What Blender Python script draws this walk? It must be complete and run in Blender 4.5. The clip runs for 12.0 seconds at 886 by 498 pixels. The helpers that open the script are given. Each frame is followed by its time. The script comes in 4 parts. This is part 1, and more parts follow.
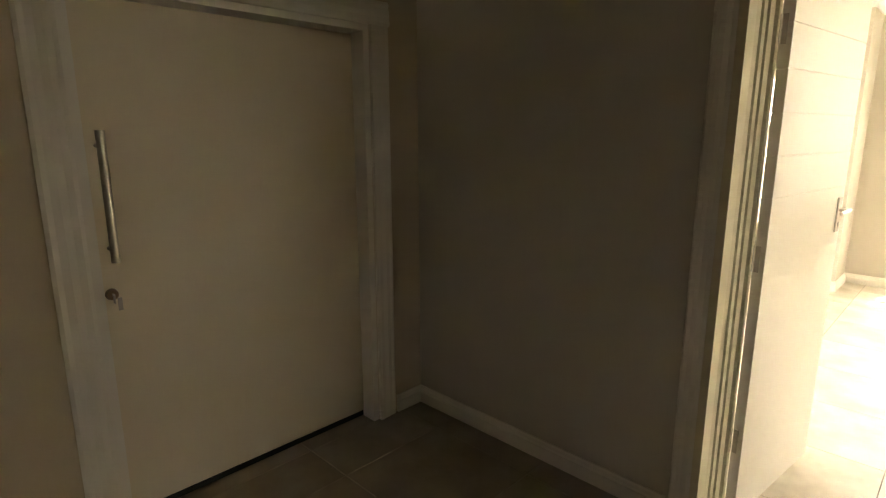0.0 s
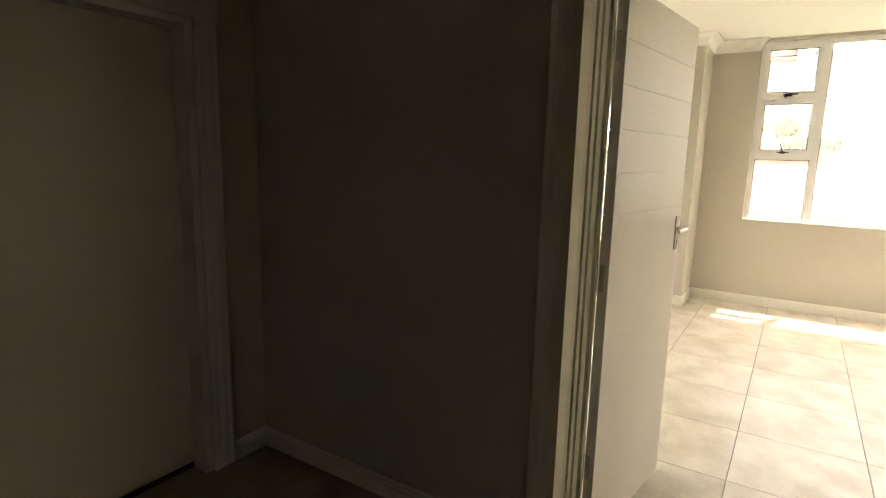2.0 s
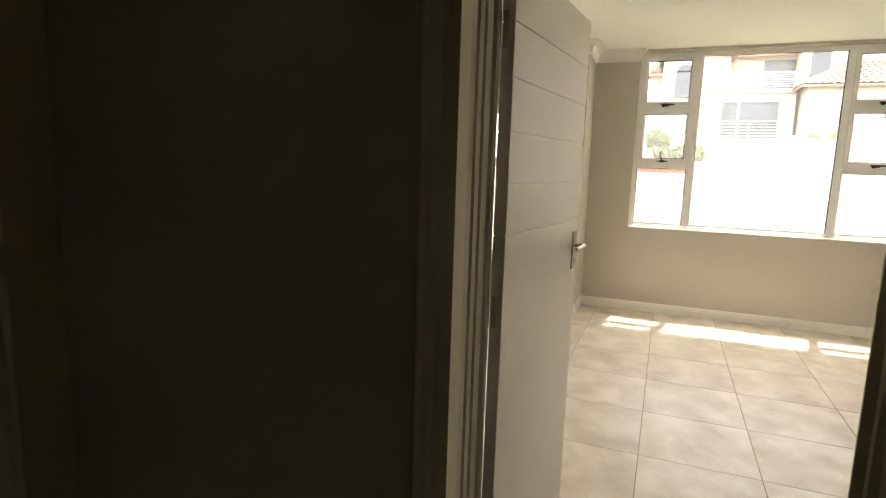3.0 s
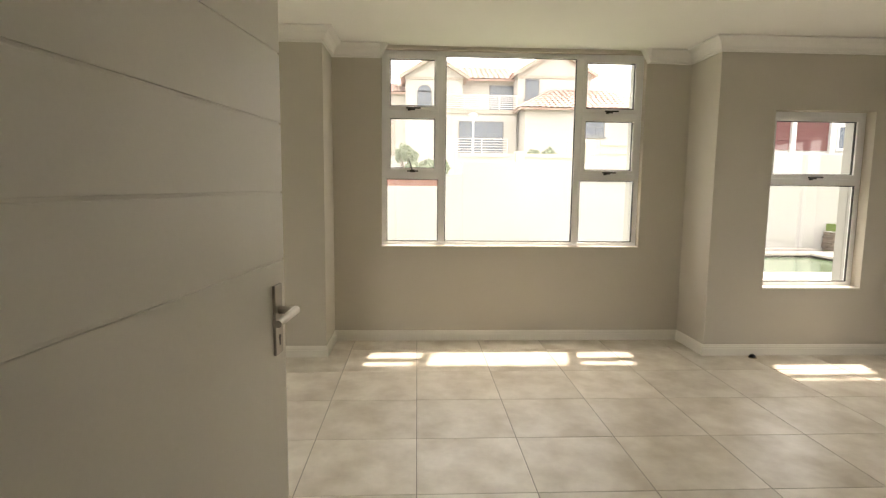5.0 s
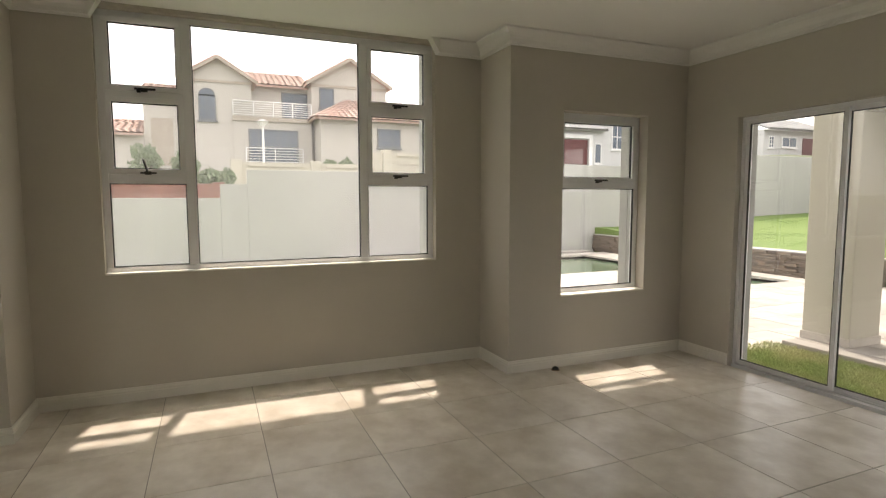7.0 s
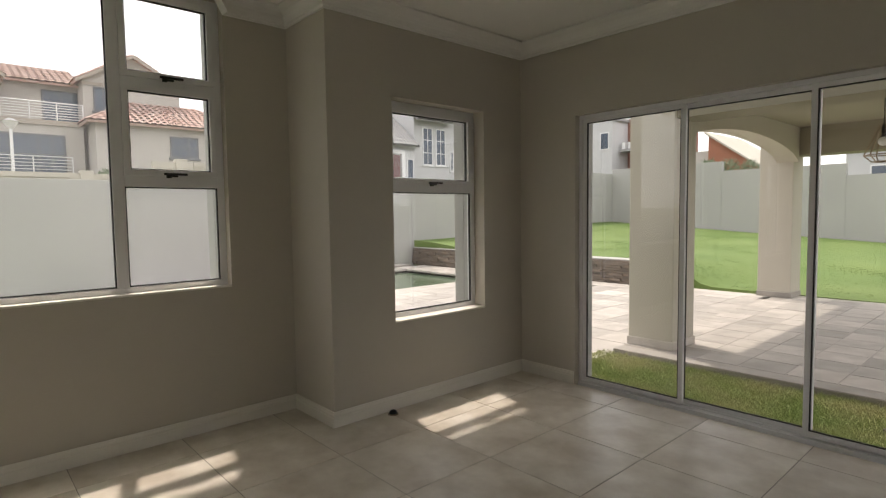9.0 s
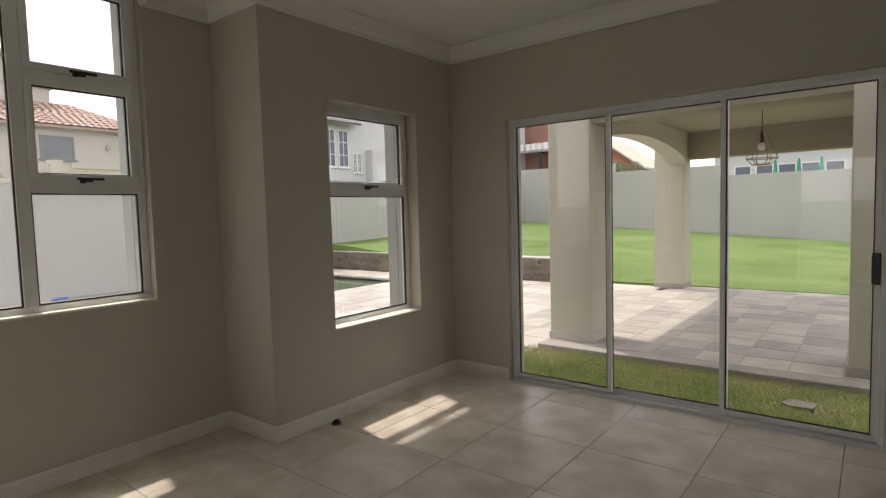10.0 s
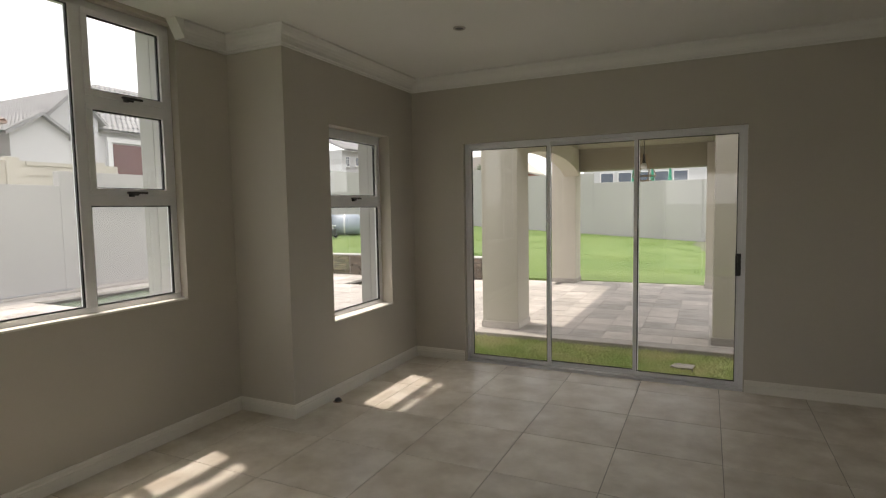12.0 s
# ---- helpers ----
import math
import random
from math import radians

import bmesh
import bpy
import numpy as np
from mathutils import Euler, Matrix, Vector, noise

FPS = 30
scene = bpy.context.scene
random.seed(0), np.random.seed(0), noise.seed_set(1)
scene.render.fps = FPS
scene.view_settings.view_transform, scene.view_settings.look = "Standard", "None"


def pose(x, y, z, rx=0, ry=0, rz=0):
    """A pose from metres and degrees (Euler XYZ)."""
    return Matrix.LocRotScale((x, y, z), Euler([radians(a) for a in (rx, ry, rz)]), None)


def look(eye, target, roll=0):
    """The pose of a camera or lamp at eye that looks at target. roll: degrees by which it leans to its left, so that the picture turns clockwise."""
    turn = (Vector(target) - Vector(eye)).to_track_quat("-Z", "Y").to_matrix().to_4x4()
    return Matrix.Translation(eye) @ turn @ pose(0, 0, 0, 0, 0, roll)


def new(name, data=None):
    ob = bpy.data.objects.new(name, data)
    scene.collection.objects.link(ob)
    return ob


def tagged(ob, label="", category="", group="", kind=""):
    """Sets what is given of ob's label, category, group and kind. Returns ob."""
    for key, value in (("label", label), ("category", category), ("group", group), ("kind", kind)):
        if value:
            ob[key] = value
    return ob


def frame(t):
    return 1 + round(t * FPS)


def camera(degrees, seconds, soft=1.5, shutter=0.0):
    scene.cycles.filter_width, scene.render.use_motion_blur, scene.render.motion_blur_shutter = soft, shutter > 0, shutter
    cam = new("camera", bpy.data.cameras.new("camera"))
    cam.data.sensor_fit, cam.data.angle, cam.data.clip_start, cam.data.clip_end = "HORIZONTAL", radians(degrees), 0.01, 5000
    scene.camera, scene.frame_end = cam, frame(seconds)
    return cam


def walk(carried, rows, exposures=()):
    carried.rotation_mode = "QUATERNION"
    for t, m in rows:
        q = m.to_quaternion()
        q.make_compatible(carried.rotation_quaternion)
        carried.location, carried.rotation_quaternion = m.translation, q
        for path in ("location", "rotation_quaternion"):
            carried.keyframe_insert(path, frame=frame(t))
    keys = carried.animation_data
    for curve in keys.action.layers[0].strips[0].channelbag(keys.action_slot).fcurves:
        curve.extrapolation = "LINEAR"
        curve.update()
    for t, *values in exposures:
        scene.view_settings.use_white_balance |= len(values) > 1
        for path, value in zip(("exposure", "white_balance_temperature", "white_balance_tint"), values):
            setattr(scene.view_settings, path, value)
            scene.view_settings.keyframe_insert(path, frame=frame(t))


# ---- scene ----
cam = camera(77.5, 12.0, soft=1.2)
PATH = [
    (0, (0.023, 0.04, 1.578), (1.419, 1.409, 1.16), -0.1),
    (0.5, (0.06, 0.005, 1.57), (1.501, 1.337, 1.183), 0.2),
    (1, (0.111, -0.013, 1.587), (1.616, 1.247, 1.203), 0.9),
    (1.5, (0.159, -0.019, 1.565), (1.735, 1.157, 1.202), 1.2),
    (2, (0.306, 0.037, 1.54), (1.967, 1.098, 1.201), 1.4),
    (2.5, (0.465, 0.105, 1.537), (2.218, 1.011, 1.215), 1.6),
    (3, (0.72, 0.156, 1.542), (2.556, 0.889, 1.238), 1.7),
    (3.2, (0.816, 0.137, 1.553), (2.674, 0.819, 1.263), 1.2),
    (4.8, (1.734, 0.223, 1.508), (3.719, 0.194, 1.272), 0.8),
    (5, (1.796, 0.185, 1.507), (3.781, 0.09, 1.278), 0.6),
    (5.5, (2.042, 0.132, 1.495), (4.012, -0.138, 1.273), 0.4),
    (6, (2.222, 0.08, 1.48), (4.156, -0.391, 1.281), 0.3),
    (6.5, (2.411, -0.023, 1.464), (4.293, -0.672, 1.277), 0.1),
    (7, (2.618, -0.166, 1.452), (4.453, -0.94, 1.271), -0.1),
    (7.5, (2.807, -0.295, 1.433), (4.583, -1.199, 1.26), -0.4),
    (9.3, (3.532, -0.615, 1.382), (4.961, -2.007, 1.245), -1.0),
    (9.5, (3.571, -0.591, 1.395), (4.962, -2.021, 1.25), -1.2),
    (10, (3.638, -0.428, 1.405), (4.869, -1.998, 1.272), -1.6),
    (10.5, (3.682, -0.183, 1.436), (4.802, -1.835, 1.305), -1.6),
    (11, (3.745, 0.075, 1.456), (4.766, -1.64, 1.324), -1.5),
    (11.5, (3.819, 0.345, 1.491), (4.744, -1.423, 1.348), -1.2),
    (12, (3.851, 0.659, 1.516), (4.715, -1.139, 1.368), -1.0),
]
EXPOSURES = [(0.0, 4.3, 8500, 16), (1.0, 3.85, 8500, 16), (2.0, 3.2, 7900, 16), (3.2, 2.5, 7550, 16), (4.8, 2.13, 7500, 15),
             (5.5, 1.84, 7400, 15), (6.0, 1.52, 7250, 15), (7.0, 1.17, 7200, 15), (7.7, 0.93, 7100, 15), (9.5, 0.62, 6900, 15), (12.0, 0.8, 6850, 15)]
walk(cam, [(t, look(eye, target, roll)) for t, eye, target, roll in PATH], EXPOSURES)

# ---- light ----
SUN_TO = Vector((1.0, -0.24, 2.28)).normalized()
world = bpy.data.worlds.new("world")
scene.world = world
world.use_nodes = True
wn = world.node_tree.nodes
sky = wn.new("ShaderNodeTexSky")
sky.sky_type = "NISHITA"
sky.sun_disc = False
sky.sun_elevation = math.asin(SUN_TO.z)
sky.sun_rotation = math.atan2(SUN_TO.x, SUN_TO.y)
sky.air_density, sky.dust_density, sky.ozone_density = 1.0, 3.0, 1.0
wn["Background"].inputs["Strength"].default_value = 0.14
haze = wn.new("ShaderNodeMix")  # thin bright cloud over the whole sky
haze.data_type = "RGBA"
haze.inputs[0].default_value = 0.75
haze.inputs[7].default_value = (9.6, 9.7, 9.8, 1)
world.node_tree.links.new(sky.outputs["Color"], haze.inputs[6])
world.node_tree.links.new(haze.outputs[2], wn["Background"].inputs["Color"])
sun_data = bpy.data.lights.new("sun", "SUN")
sun_data.energy, sun_data.angle, sun_data.color = 1.7, radians(1.6), (1.0, 0.94, 0.85)
sun = new("sun", sun_data)
sun.matrix_world = look(SUN_TO * 60, (0, 0, 0))


# ---- materials ----
def mat(name, color, rough=0.6, vary=0.12, scale=3.0, fine=60.0, bump=0.1, metal=0.0, color2=None, spec=0.5, rand=0.0, detail=5.0):
    """A surface with stains at one scale, grain at another, and fine relief."""
    m = bpy.data.materials.new(name)
    m.use_nodes = True
    nt = m.node_tree
    n, l = nt.nodes, nt.links
    b = n["Principled BSDF"]
    tc = n.new("ShaderNodeTexCoord")
    n1 = n.new("ShaderNodeTexNoise")
    n1.inputs["Scale"].default_value, n1.inputs["Detail"].default_value = scale, detail
    n2 = n.new("ShaderNodeTexNoise")
    n2.inputs["Scale"].default_value, n2.inputs["Detail"].default_value = fine, 3.0
    source = tc.outputs["Object"]
    if rand:
        oi = n.new("ShaderNodeObjectInfo")
        off = n.new("ShaderNodeVectorMath")
        off.operation = "MULTIPLY_ADD"
        comb = n.new("ShaderNodeCombineXYZ")
        for k in range(3):
            l.new(oi.outputs["Random"], comb.inputs[k])
        off.inputs[1].default_value = (37.0, 53.0, 11.0)
        l.new(comb.outputs[0], off.inputs[0])
        l.new(tc.outputs["Object"], off.inputs[2])
        source = off.outputs[0]
    l.new(source, n1.inputs["Vector"])
    l.new(source, n2.inputs["Vector"])
    c2 = color2 or tuple(c * (1 - 2.2 * vary) for c in color)
    mix = n.new("ShaderNodeMix")
    mix.data_type = "RGBA"
    ramp = n.new("ShaderNodeMapRange")
    ramp.inputs[1].default_value, ramp.inputs[2].default_value = 0.35, 0.68
    l.new(n1.outputs["Fac"], ramp.inputs[0])
    l.new(ramp.outputs[0], mix.inputs[0])
    mix.inputs[6].default_value, mix.inputs[7].default_value = (*color, 1), (*c2, 1)
    hsv = n.new("ShaderNodeHueSaturation")
    val = n.new("ShaderNodeMapRange")
    val.inputs[3].default_value, val.inputs[4].default_value = 1 - vary, 1 + vary
    l.new(n2.outputs["Fac"], val.inputs[0])
    value = val.outputs[0]
    if rand:
        rr = n.new("ShaderNodeMapRange")
        rr.inputs[3].default_value, rr.inputs[4].default_value = 1 - rand, 1 + rand
        l.new(oi.outputs["Random"], rr.inputs[0])
        mul = n.new("ShaderNodeMath")
        mul.operation = "MULTIPLY"
        l.new(value, mul.inputs[0])
        l.new(rr.outputs[0], mul.inputs[1])
        value = mul.outputs[0]
    l.new(value, hsv.inputs["Value"])
    l.new(mix.outputs[2], hsv.inputs["Color"])
    l.new(hsv.outputs[0], b.inputs["Base Color"])
    rg = n.new("ShaderNodeMapRange")
    rg.inputs[3].default_value, rg.inputs[4].default_value = max(rough - 0.08, 0.02), min(rough + 0.1, 1)
    l.new(n1.outputs["Fac"], rg.inputs[0])
    l.new(rg.outputs[0], b.inputs["Roughness"])
    b.inputs["Metallic"].default_value = metal
    b.inputs["Specular IOR Level"].default_value = spec
    if bump:
        bp = n.new("ShaderNodeBump")
        bp.inputs["Strength"].default_value, bp.inputs["Distance"].default_value = bump, 0.004
        l.new(n2.outputs["Fac"], bp.inputs["Height"])
        l.new(bp.outputs[0], b.inputs["Normal"])
    return m


def glass_mat(name, tint, rough=0.0):
    m = bpy.data.materials.new(name)
    m.use_nodes = True
    b = m.node_tree.nodes["Principled BSDF"]
    b.inputs["Base Color"].default_value = (*tint, 1)
    b.inputs["Transmission Weight"].default_value = 1.0
    b.inputs["Roughness"].default_value = rough
    b.inputs["IOR"].default_value = 1.45
    return m


M_WALL = mat("wall_paint_greige", (0.57, 0.532, 0.46), 0.75, 0.02, 1.2, 180, 0.05)
# Hall walls and front door: warm hall light is put into the paint colours
M_HALLWALL = mat("hall_wall_warm_tint", (0.60, 0.51, 0.38), 0.75, 0.02, 1.2, 180, 0.05)
M_FRONTDOOR = mat("front_door_warm_tint", (0.83, 0.75, 0.60), 0.42, 0.025, 1.5, 140, 0.03)
M_CEIL = mat("ceiling_paint", (0.85, 0.84, 0.80), 0.8, 0.015, 1.0, 150, 0.04)
M_TRIM = mat("trim_paint", (0.85, 0.82, 0.75), 0.45, 0.02, 2.0, 120, 0.03)
M_JAMB = mat("cream_jamb_paint", (0.84, 0.78, 0.62), 0.42, 0.03, 1.5, 120, 0.03)
M_DOOR = mat("door_paint", (0.86, 0.83, 0.76), 0.38, 0.02, 1.5, 140, 0.03)
M_TILE = mat("floor_tile", (0.83, 0.775, 0.69), 0.38, 0.07, 4.2, 22, 0.04, color2=(0.62, 0.55, 0.455), rand=0.05, detail=8)
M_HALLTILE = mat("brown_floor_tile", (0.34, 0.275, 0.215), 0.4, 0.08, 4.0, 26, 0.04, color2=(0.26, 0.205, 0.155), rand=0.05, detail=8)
M_GROUT = mat("tile_grout", (0.37, 0.325, 0.27), 0.9, 0.1, 8, 90, 0.1)
M_ALU = mat("powder_coated_aluminium", (0.86, 0.86, 0.87), 0.35, 0.02, 4, 200, 0.01, metal=0.0)
M_RUBBER = mat("black_gasket", (0.015, 0.015, 0.015), 0.6, 0.05, 6, 90, 0.0)
M_BLACK = mat("black_plastic", (0.02, 0.02, 0.02), 0.35, 0.05, 6, 90, 0.02)
M_STEEL = mat("brushed_steel", (0.52, 0.49, 0.45), 0.32, 0.05, 5, 250, 0.05, metal=1.0)
M_BRONZE = mat("bronze_steel", (0.30, 0.22, 0.15), 0.35, 0.05, 5, 250, 0.05, metal=1.0)
M_PANE = glass_mat("clear_glass", (0.97, 0.985, 0.975))
M_GLAREGLASS = glass_mat("glare_veiled_glass", (0.97, 0.985, 0.975))
dn = M_GLAREGLASS.node_tree.nodes
glare, glare_mix = dn.new("ShaderNodeBsdfTranslucent"), dn.new("ShaderNodeMixShader")
glare.inputs["Color"].default_value = (0.93, 0.93, 0.93, 1)
glare_mix.inputs[0].default_value = 0.035  # camera glare over the bright view, put into the panes as a pale veil
M_GLAREGLASS.node_tree.links.new(dn["Principled BSDF"].outputs[0], glare_mix.inputs[1])
M_GLAREGLASS.node_tree.links.new(glare.outputs[0], glare_mix.inputs[2])
M_GLAREGLASS.node_tree.links.new(glare_mix.outputs[0], dn["Material Output"].inputs["Surface"])
M_PLASTER = mat("white_plaster", (0.40, 0.392, 0.375), 0.85, 0.03, 0.5, 35, 0.06, color2=(0.36, 0.353, 0.338))
# Cream plaster of patio ceiling and beams with their shade put into the colour
M_SOFFIT = mat("shaded_cream_plaster", (0.29, 0.265, 0.20), 0.85, 0.04, 0.9, 40, 0.1)
M_CREAM = mat("cream_plaster", (0.52, 0.485, 0.41), 0.85, 0.04, 0.9, 40, 0.15)
M_GRASS = mat("lawn_grass", (0.105, 0.17, 0.04), 0.9, 0.22, 0.7, 45, 0.6, color2=(0.15, 0.21, 0.06))
M_LAWNBLADE = mat("lawn_blades", (0.13, 0.235, 0.05), 0.8, 0.2, 1.2, 30, 0.0, color2=(0.19, 0.28, 0.075))
M_TURF = mat("lawn_soil_and_thatch", (0.20, 0.22, 0.08), 0.95, 0.2, 3.0, 60, 0.5, color2=(0.31, 0.28, 0.15))
M_BLADE = mat("grass_blades", (0.28, 0.37, 0.12), 0.8, 0.2, 2.5, 30, 0.0, color2=(0.46, 0.45, 0.23))
M_PAVE = mat("patio_stone", (0.48, 0.44, 0.40), 0.85, 0.16, 5.0, 34, 0.7, color2=(0.38, 0.35, 0.315), rand=0.22)
M_JOINT = mat("sand_joint", (0.43, 0.395, 0.355), 0.95, 0.1, 5, 60, 0.2)
# Pale stepping stone; the shadow on it is put into a dark base colour
M_SLAB = mat("shaded_stepping_stone", (0.16, 0.15, 0.13), 0.9, 0.15, 6, 60, 0.4)
M_SLATE = mat("stacked_slate", (0.13, 0.11, 0.095), 0.75, 0.2, 6, 40, 0.5, color2=(0.21, 0.16, 0.12), rand=0.3)
M_WATER = mat("pool_water", (0.10, 0.15, 0.09), 0.06, 0.05, 1.0, 9, 0.15)
M_POOL = mat("pool_plaster", (0.25, 0.33, 0.26), 0.6, 0.1, 2, 20, 0.1)
M_ROOF = mat("red_roof_tile", (0.46, 0.29, 0.24), 0.8, 0.12, 1.0, 12, 0.2, color2=(0.54, 0.40, 0.35), rand=0.1)
M_GREYROOF = mat("grey_roof_tile", (0.34, 0.34, 0.34), 0.8, 0.12, 1.0, 12, 0.2)
M_SAND = mat("sand_house_plaster", (0.49, 0.46, 0.425), 0.85, 0.04, 0.4, 15, 0.1)
M_SANDDK = mat("darker_plaster_band", (0.40, 0.35, 0.30), 0.85, 0.04, 0.4, 15, 0.1)
M_WHITEHOUSE = mat("white_house_plaster", (0.58, 0.58, 0.585), 0.85, 0.03, 0.4, 15, 0.1)
M_DARKWIN = mat("dark_window_glass", (0.10, 0.125, 0.165), 0.08, 0.05, 1, 10, 0.0)
M_WINFRAME = mat("grey_window_frame", (0.13, 0.135, 0.15), 0.5, 0.05, 2, 30, 0.02)
M_MAROON = mat("maroon_garage_door", (0.13, 0.04, 0.04), 0.5, 0.05, 1, 20, 0.1)
M_BRICKRED = mat("red_brick_wall", (0.29, 0.145, 0.115), 0.85, 0.12, 1.5, 20, 0.2)
M_LEAF = mat("leaves", (0.23, 0.28, 0.18), 0.7, 0.25, 2.0, 20, 0.1, color2=(0.12, 0.17, 0.10))
M_BARK = mat("bark", (0.16, 0.12, 0.09), 0.9, 0.2, 4, 40, 0.4)
M_EARTH = mat("ground_earth", (0.10, 0.125, 0.065), 0.95, 0.25, 0.05, 4, 0.3, color2=(0.15, 0.15, 0.105))
M_WHITE = mat("white_metal", (0.75, 0.75, 0.75), 0.4, 0.03, 3, 60, 0.02)
M_BLUE = mat("grey_blue_plastic", (0.35, 0.40, 0.46), 0.5, 0.06, 3, 40, 0.03)


# ---- building helpers ----
def box(bm, x0, x1, y0, y1, z0, z1, bevel=0.0):
    """A block; with a bevel its edges are rounded off."""
    vs = [bm.verts.new((x, y, z)) for x in (x0, x1) for y in (y0, y1) for z in (z0, z1)]
    fs = [bm.faces.new([vs[i] for i in q]) for q in ((0, 1, 3, 2), (4, 6, 7, 5), (0, 4, 5, 1), (2, 3, 7, 6), (0, 2, 6, 4), (1, 5, 7, 3))]
    if bevel:
        es = list({e for f in fs for e in f.edges})
        bmesh.ops.bevel(bm, geom=es, offset=bevel, segments=2, affect="EDGES", profile=0.6)
    return bm


def rod(bm, a, b, r, r2=None, n=12):
    """A round bar from a to b."""
    a, b = Vector(a), Vector(b)
    m = Matrix.Translation((a + b) / 2) @ (b - a).to_track_quat("Z", "Y").to_matrix().to_4x4()
    bmesh.ops.create_cone(bm, cap_ends=True, segments=n, radius1=r, radius2=r if r2 is None else r2, depth=(b - a).length, matrix=m)
    return bm


def prism(bm, pts, axis, lo, hi):
    """A flat outline drawn out along an axis: 'x' takes (y, z), 'y' takes (x, z), 'z' takes (x, y)."""
    def place(p, k):
        return {"x": (k, p[0], p[1]), "y": (p[0], k, p[1]), "z": (p[0], p[1], k)}[axis]
    a = [bm.verts.new(place(p, lo)) for p in pts]
    b = [bm.verts.new(place(p, hi)) for p in pts]
    bm.faces.new(a[::-1])
    bm.faces.new(b)
    for i in range(len(pts)):
        j = (i + 1) % len(pts)
        bm.faces.new((a[i], a[j], b[j], b[i]))
    bmesh.ops.recalc_face_normals(bm, faces=bm.faces[:])
    return bm


def sweep(bm, path, profile):
    """A moulding: the profile's (out, z) points carried along a path on the plan, out to the path's right, with mitred corners."""
    pts = [Vector(p) for p in path]
    rings = []
    for i, p in enumerate(pts):
        dirs = []
        if i:
            dirs.append((p - pts[i - 1]).normalized())
        if i < len(pts) - 1:
            dirs.append((pts[i + 1] - p).normalized())
        ns = [Vector((d.y, -d.x)) for d in dirs]
        m = ns[0] if len(ns) == 1 else (ns[0] + ns[1]) / (1 + ns[0].dot(ns[1]))
        rings.append([bm.verts.new((p.x + m.x * o, p.y + m.y * o, z)) for o, z in profile])
    k = len(profile)
    for r, s in zip(rings, rings[1:]):
        for i in range(k):
            bm.faces.new((r[i], r[(i + 1) % k], s[(i + 1) % k], s[i]))
    bm.faces.new(rings[0][::-1])
    bm.faces.new(rings[-1])
    bmesh.ops.recalc_face_normals(bm, faces=bm.faces[:])
    return bm


def B(*args, **kw):
    return box(bmesh.new(), *args, **kw)


def part(name, bm, material, parent=None, label="", smooth=False):
    """One mesh object out of a bmesh, under a thing or a part."""
    me = bpy.data.meshes.new(name)
    if smooth:
        for f in bm.faces:
            f.smooth = True
    bm.to_mesh(me)
    bm.free()
    me.materials.append(material)
    ob = new(name, me)
    if parent:
        ob.parent = parent
    if label:
        ob["label"] = label
    return ob


def thing(name, at, label, category, group="", kind="", turn=0.0):
    ob = new(name)
    ob.matrix_world = pose(*at, 0, 0, turn)
    ob.empty_display_size = 0.1
    return tagged(ob, label, category, group, kind)


def structure(name, bm, material, label, category):
    return tagged(part(name, bm, material), label, category, "", "structure")


def wall_block(axis, lo, hi, a0, a1, z0, z1, holes=()):
    """A wall along x or y with openings (a, b, bottom, top) cut through."""
    bm = bmesh.new()
    cuts = sorted({a0, a1, *[v for h in holes for v in h[:2]]})
    levels = sorted({z0, z1, *[v for h in holes for v in h[2:]]})
    for u, v in zip(cuts, cuts[1:]):
        solid = [(p, q) for p, q in zip(levels, levels[1:])
                 if not any(h[0] <= u and v <= h[1] and h[2] <= p and q <= h[3] for h in holes)]
        runs = []
        for p, q in solid:
            if runs and abs(runs[-1][1] - p) < 1e-6:
                runs[-1][1] = q
            else:
                runs.append([p, q])
        for p, q in runs:
            if axis == "x":
                box(bm, u, v, lo, hi, p, q)
            else:
                box(bm, lo, hi, u, v, p, q)
    return bm

# ---- the room's shell ----
XW, XE, XB, YS, YN, ZC = 2.27, 6.55, 7.07, -4.29, 2.9, 2.785
BAY0, BAY1 = -2.412, 0.972
BW = (-1.975, 0.522, 0.92, 2.755)
SWR = (-3.832, -2.922, 0.612, 2.19)
SWL = (1.468, 2.373, 0.612, 2.19)
for nm, x0, x1, m, lab in (("inner", XE, XE + 0.13, M_WALL, "greige painted"), ("outer", XE + 0.13, XE + 0.24, M_PLASTER, "white plastered outer")):
    structure("wall_east_south_" + nm, wall_block("y", x0, x1, YS - (0.245 if nm == "outer" else 0), BAY0 - (0.24 if nm == "outer" else 0), -0.3, 3.0, [SWR]), m, lab + " wall with a window opening", "wall")
    structure("wall_east_north_" + nm, wall_block("y", x0, x1, BAY1 + (0.24 if nm == "outer" else 0), YN + 0.2, -0.3, 3.0, [SWL]), m, lab + " wall with a window opening", "wall")
structure("wall_bay_inner", wall_block("y", XB, XB + 0.14, BAY0 - 0.13, BAY1 + 0.13, -0.3, 3.0, [BW]), M_WALL, "greige painted bay wall below a wide window", "wall")
structure("wall_bay_outer", wall_block("y", XB + 0.14, XB + 0.26, BAY0 - 0.24, BAY1 + 0.24, -0.3, 3.0, [BW]), M_PLASTER, "white plastered outer bay wall", "wall")
structure("wall_bay_side_south", B(XE + 0.13, XB, BAY0 - 0.13, BAY0, -0.3, 3.0), M_WALL, "greige painted return wall of the bay", "wall")
structure("wall_bay_side_north", B(XE + 0.13, XB, BAY1, BAY1 + 0.13, -0.3, 3.0), M_WALL, "greige painted return wall of the bay", "wall")
structure("wall_bay_side_south_outer", B(XE + 0.24, XB + 0.14, BAY0 - 0.24, BAY0 - 0.13, -0.3, 3.0), M_PLASTER, "white plastered outer return wall of the bay", "wall")
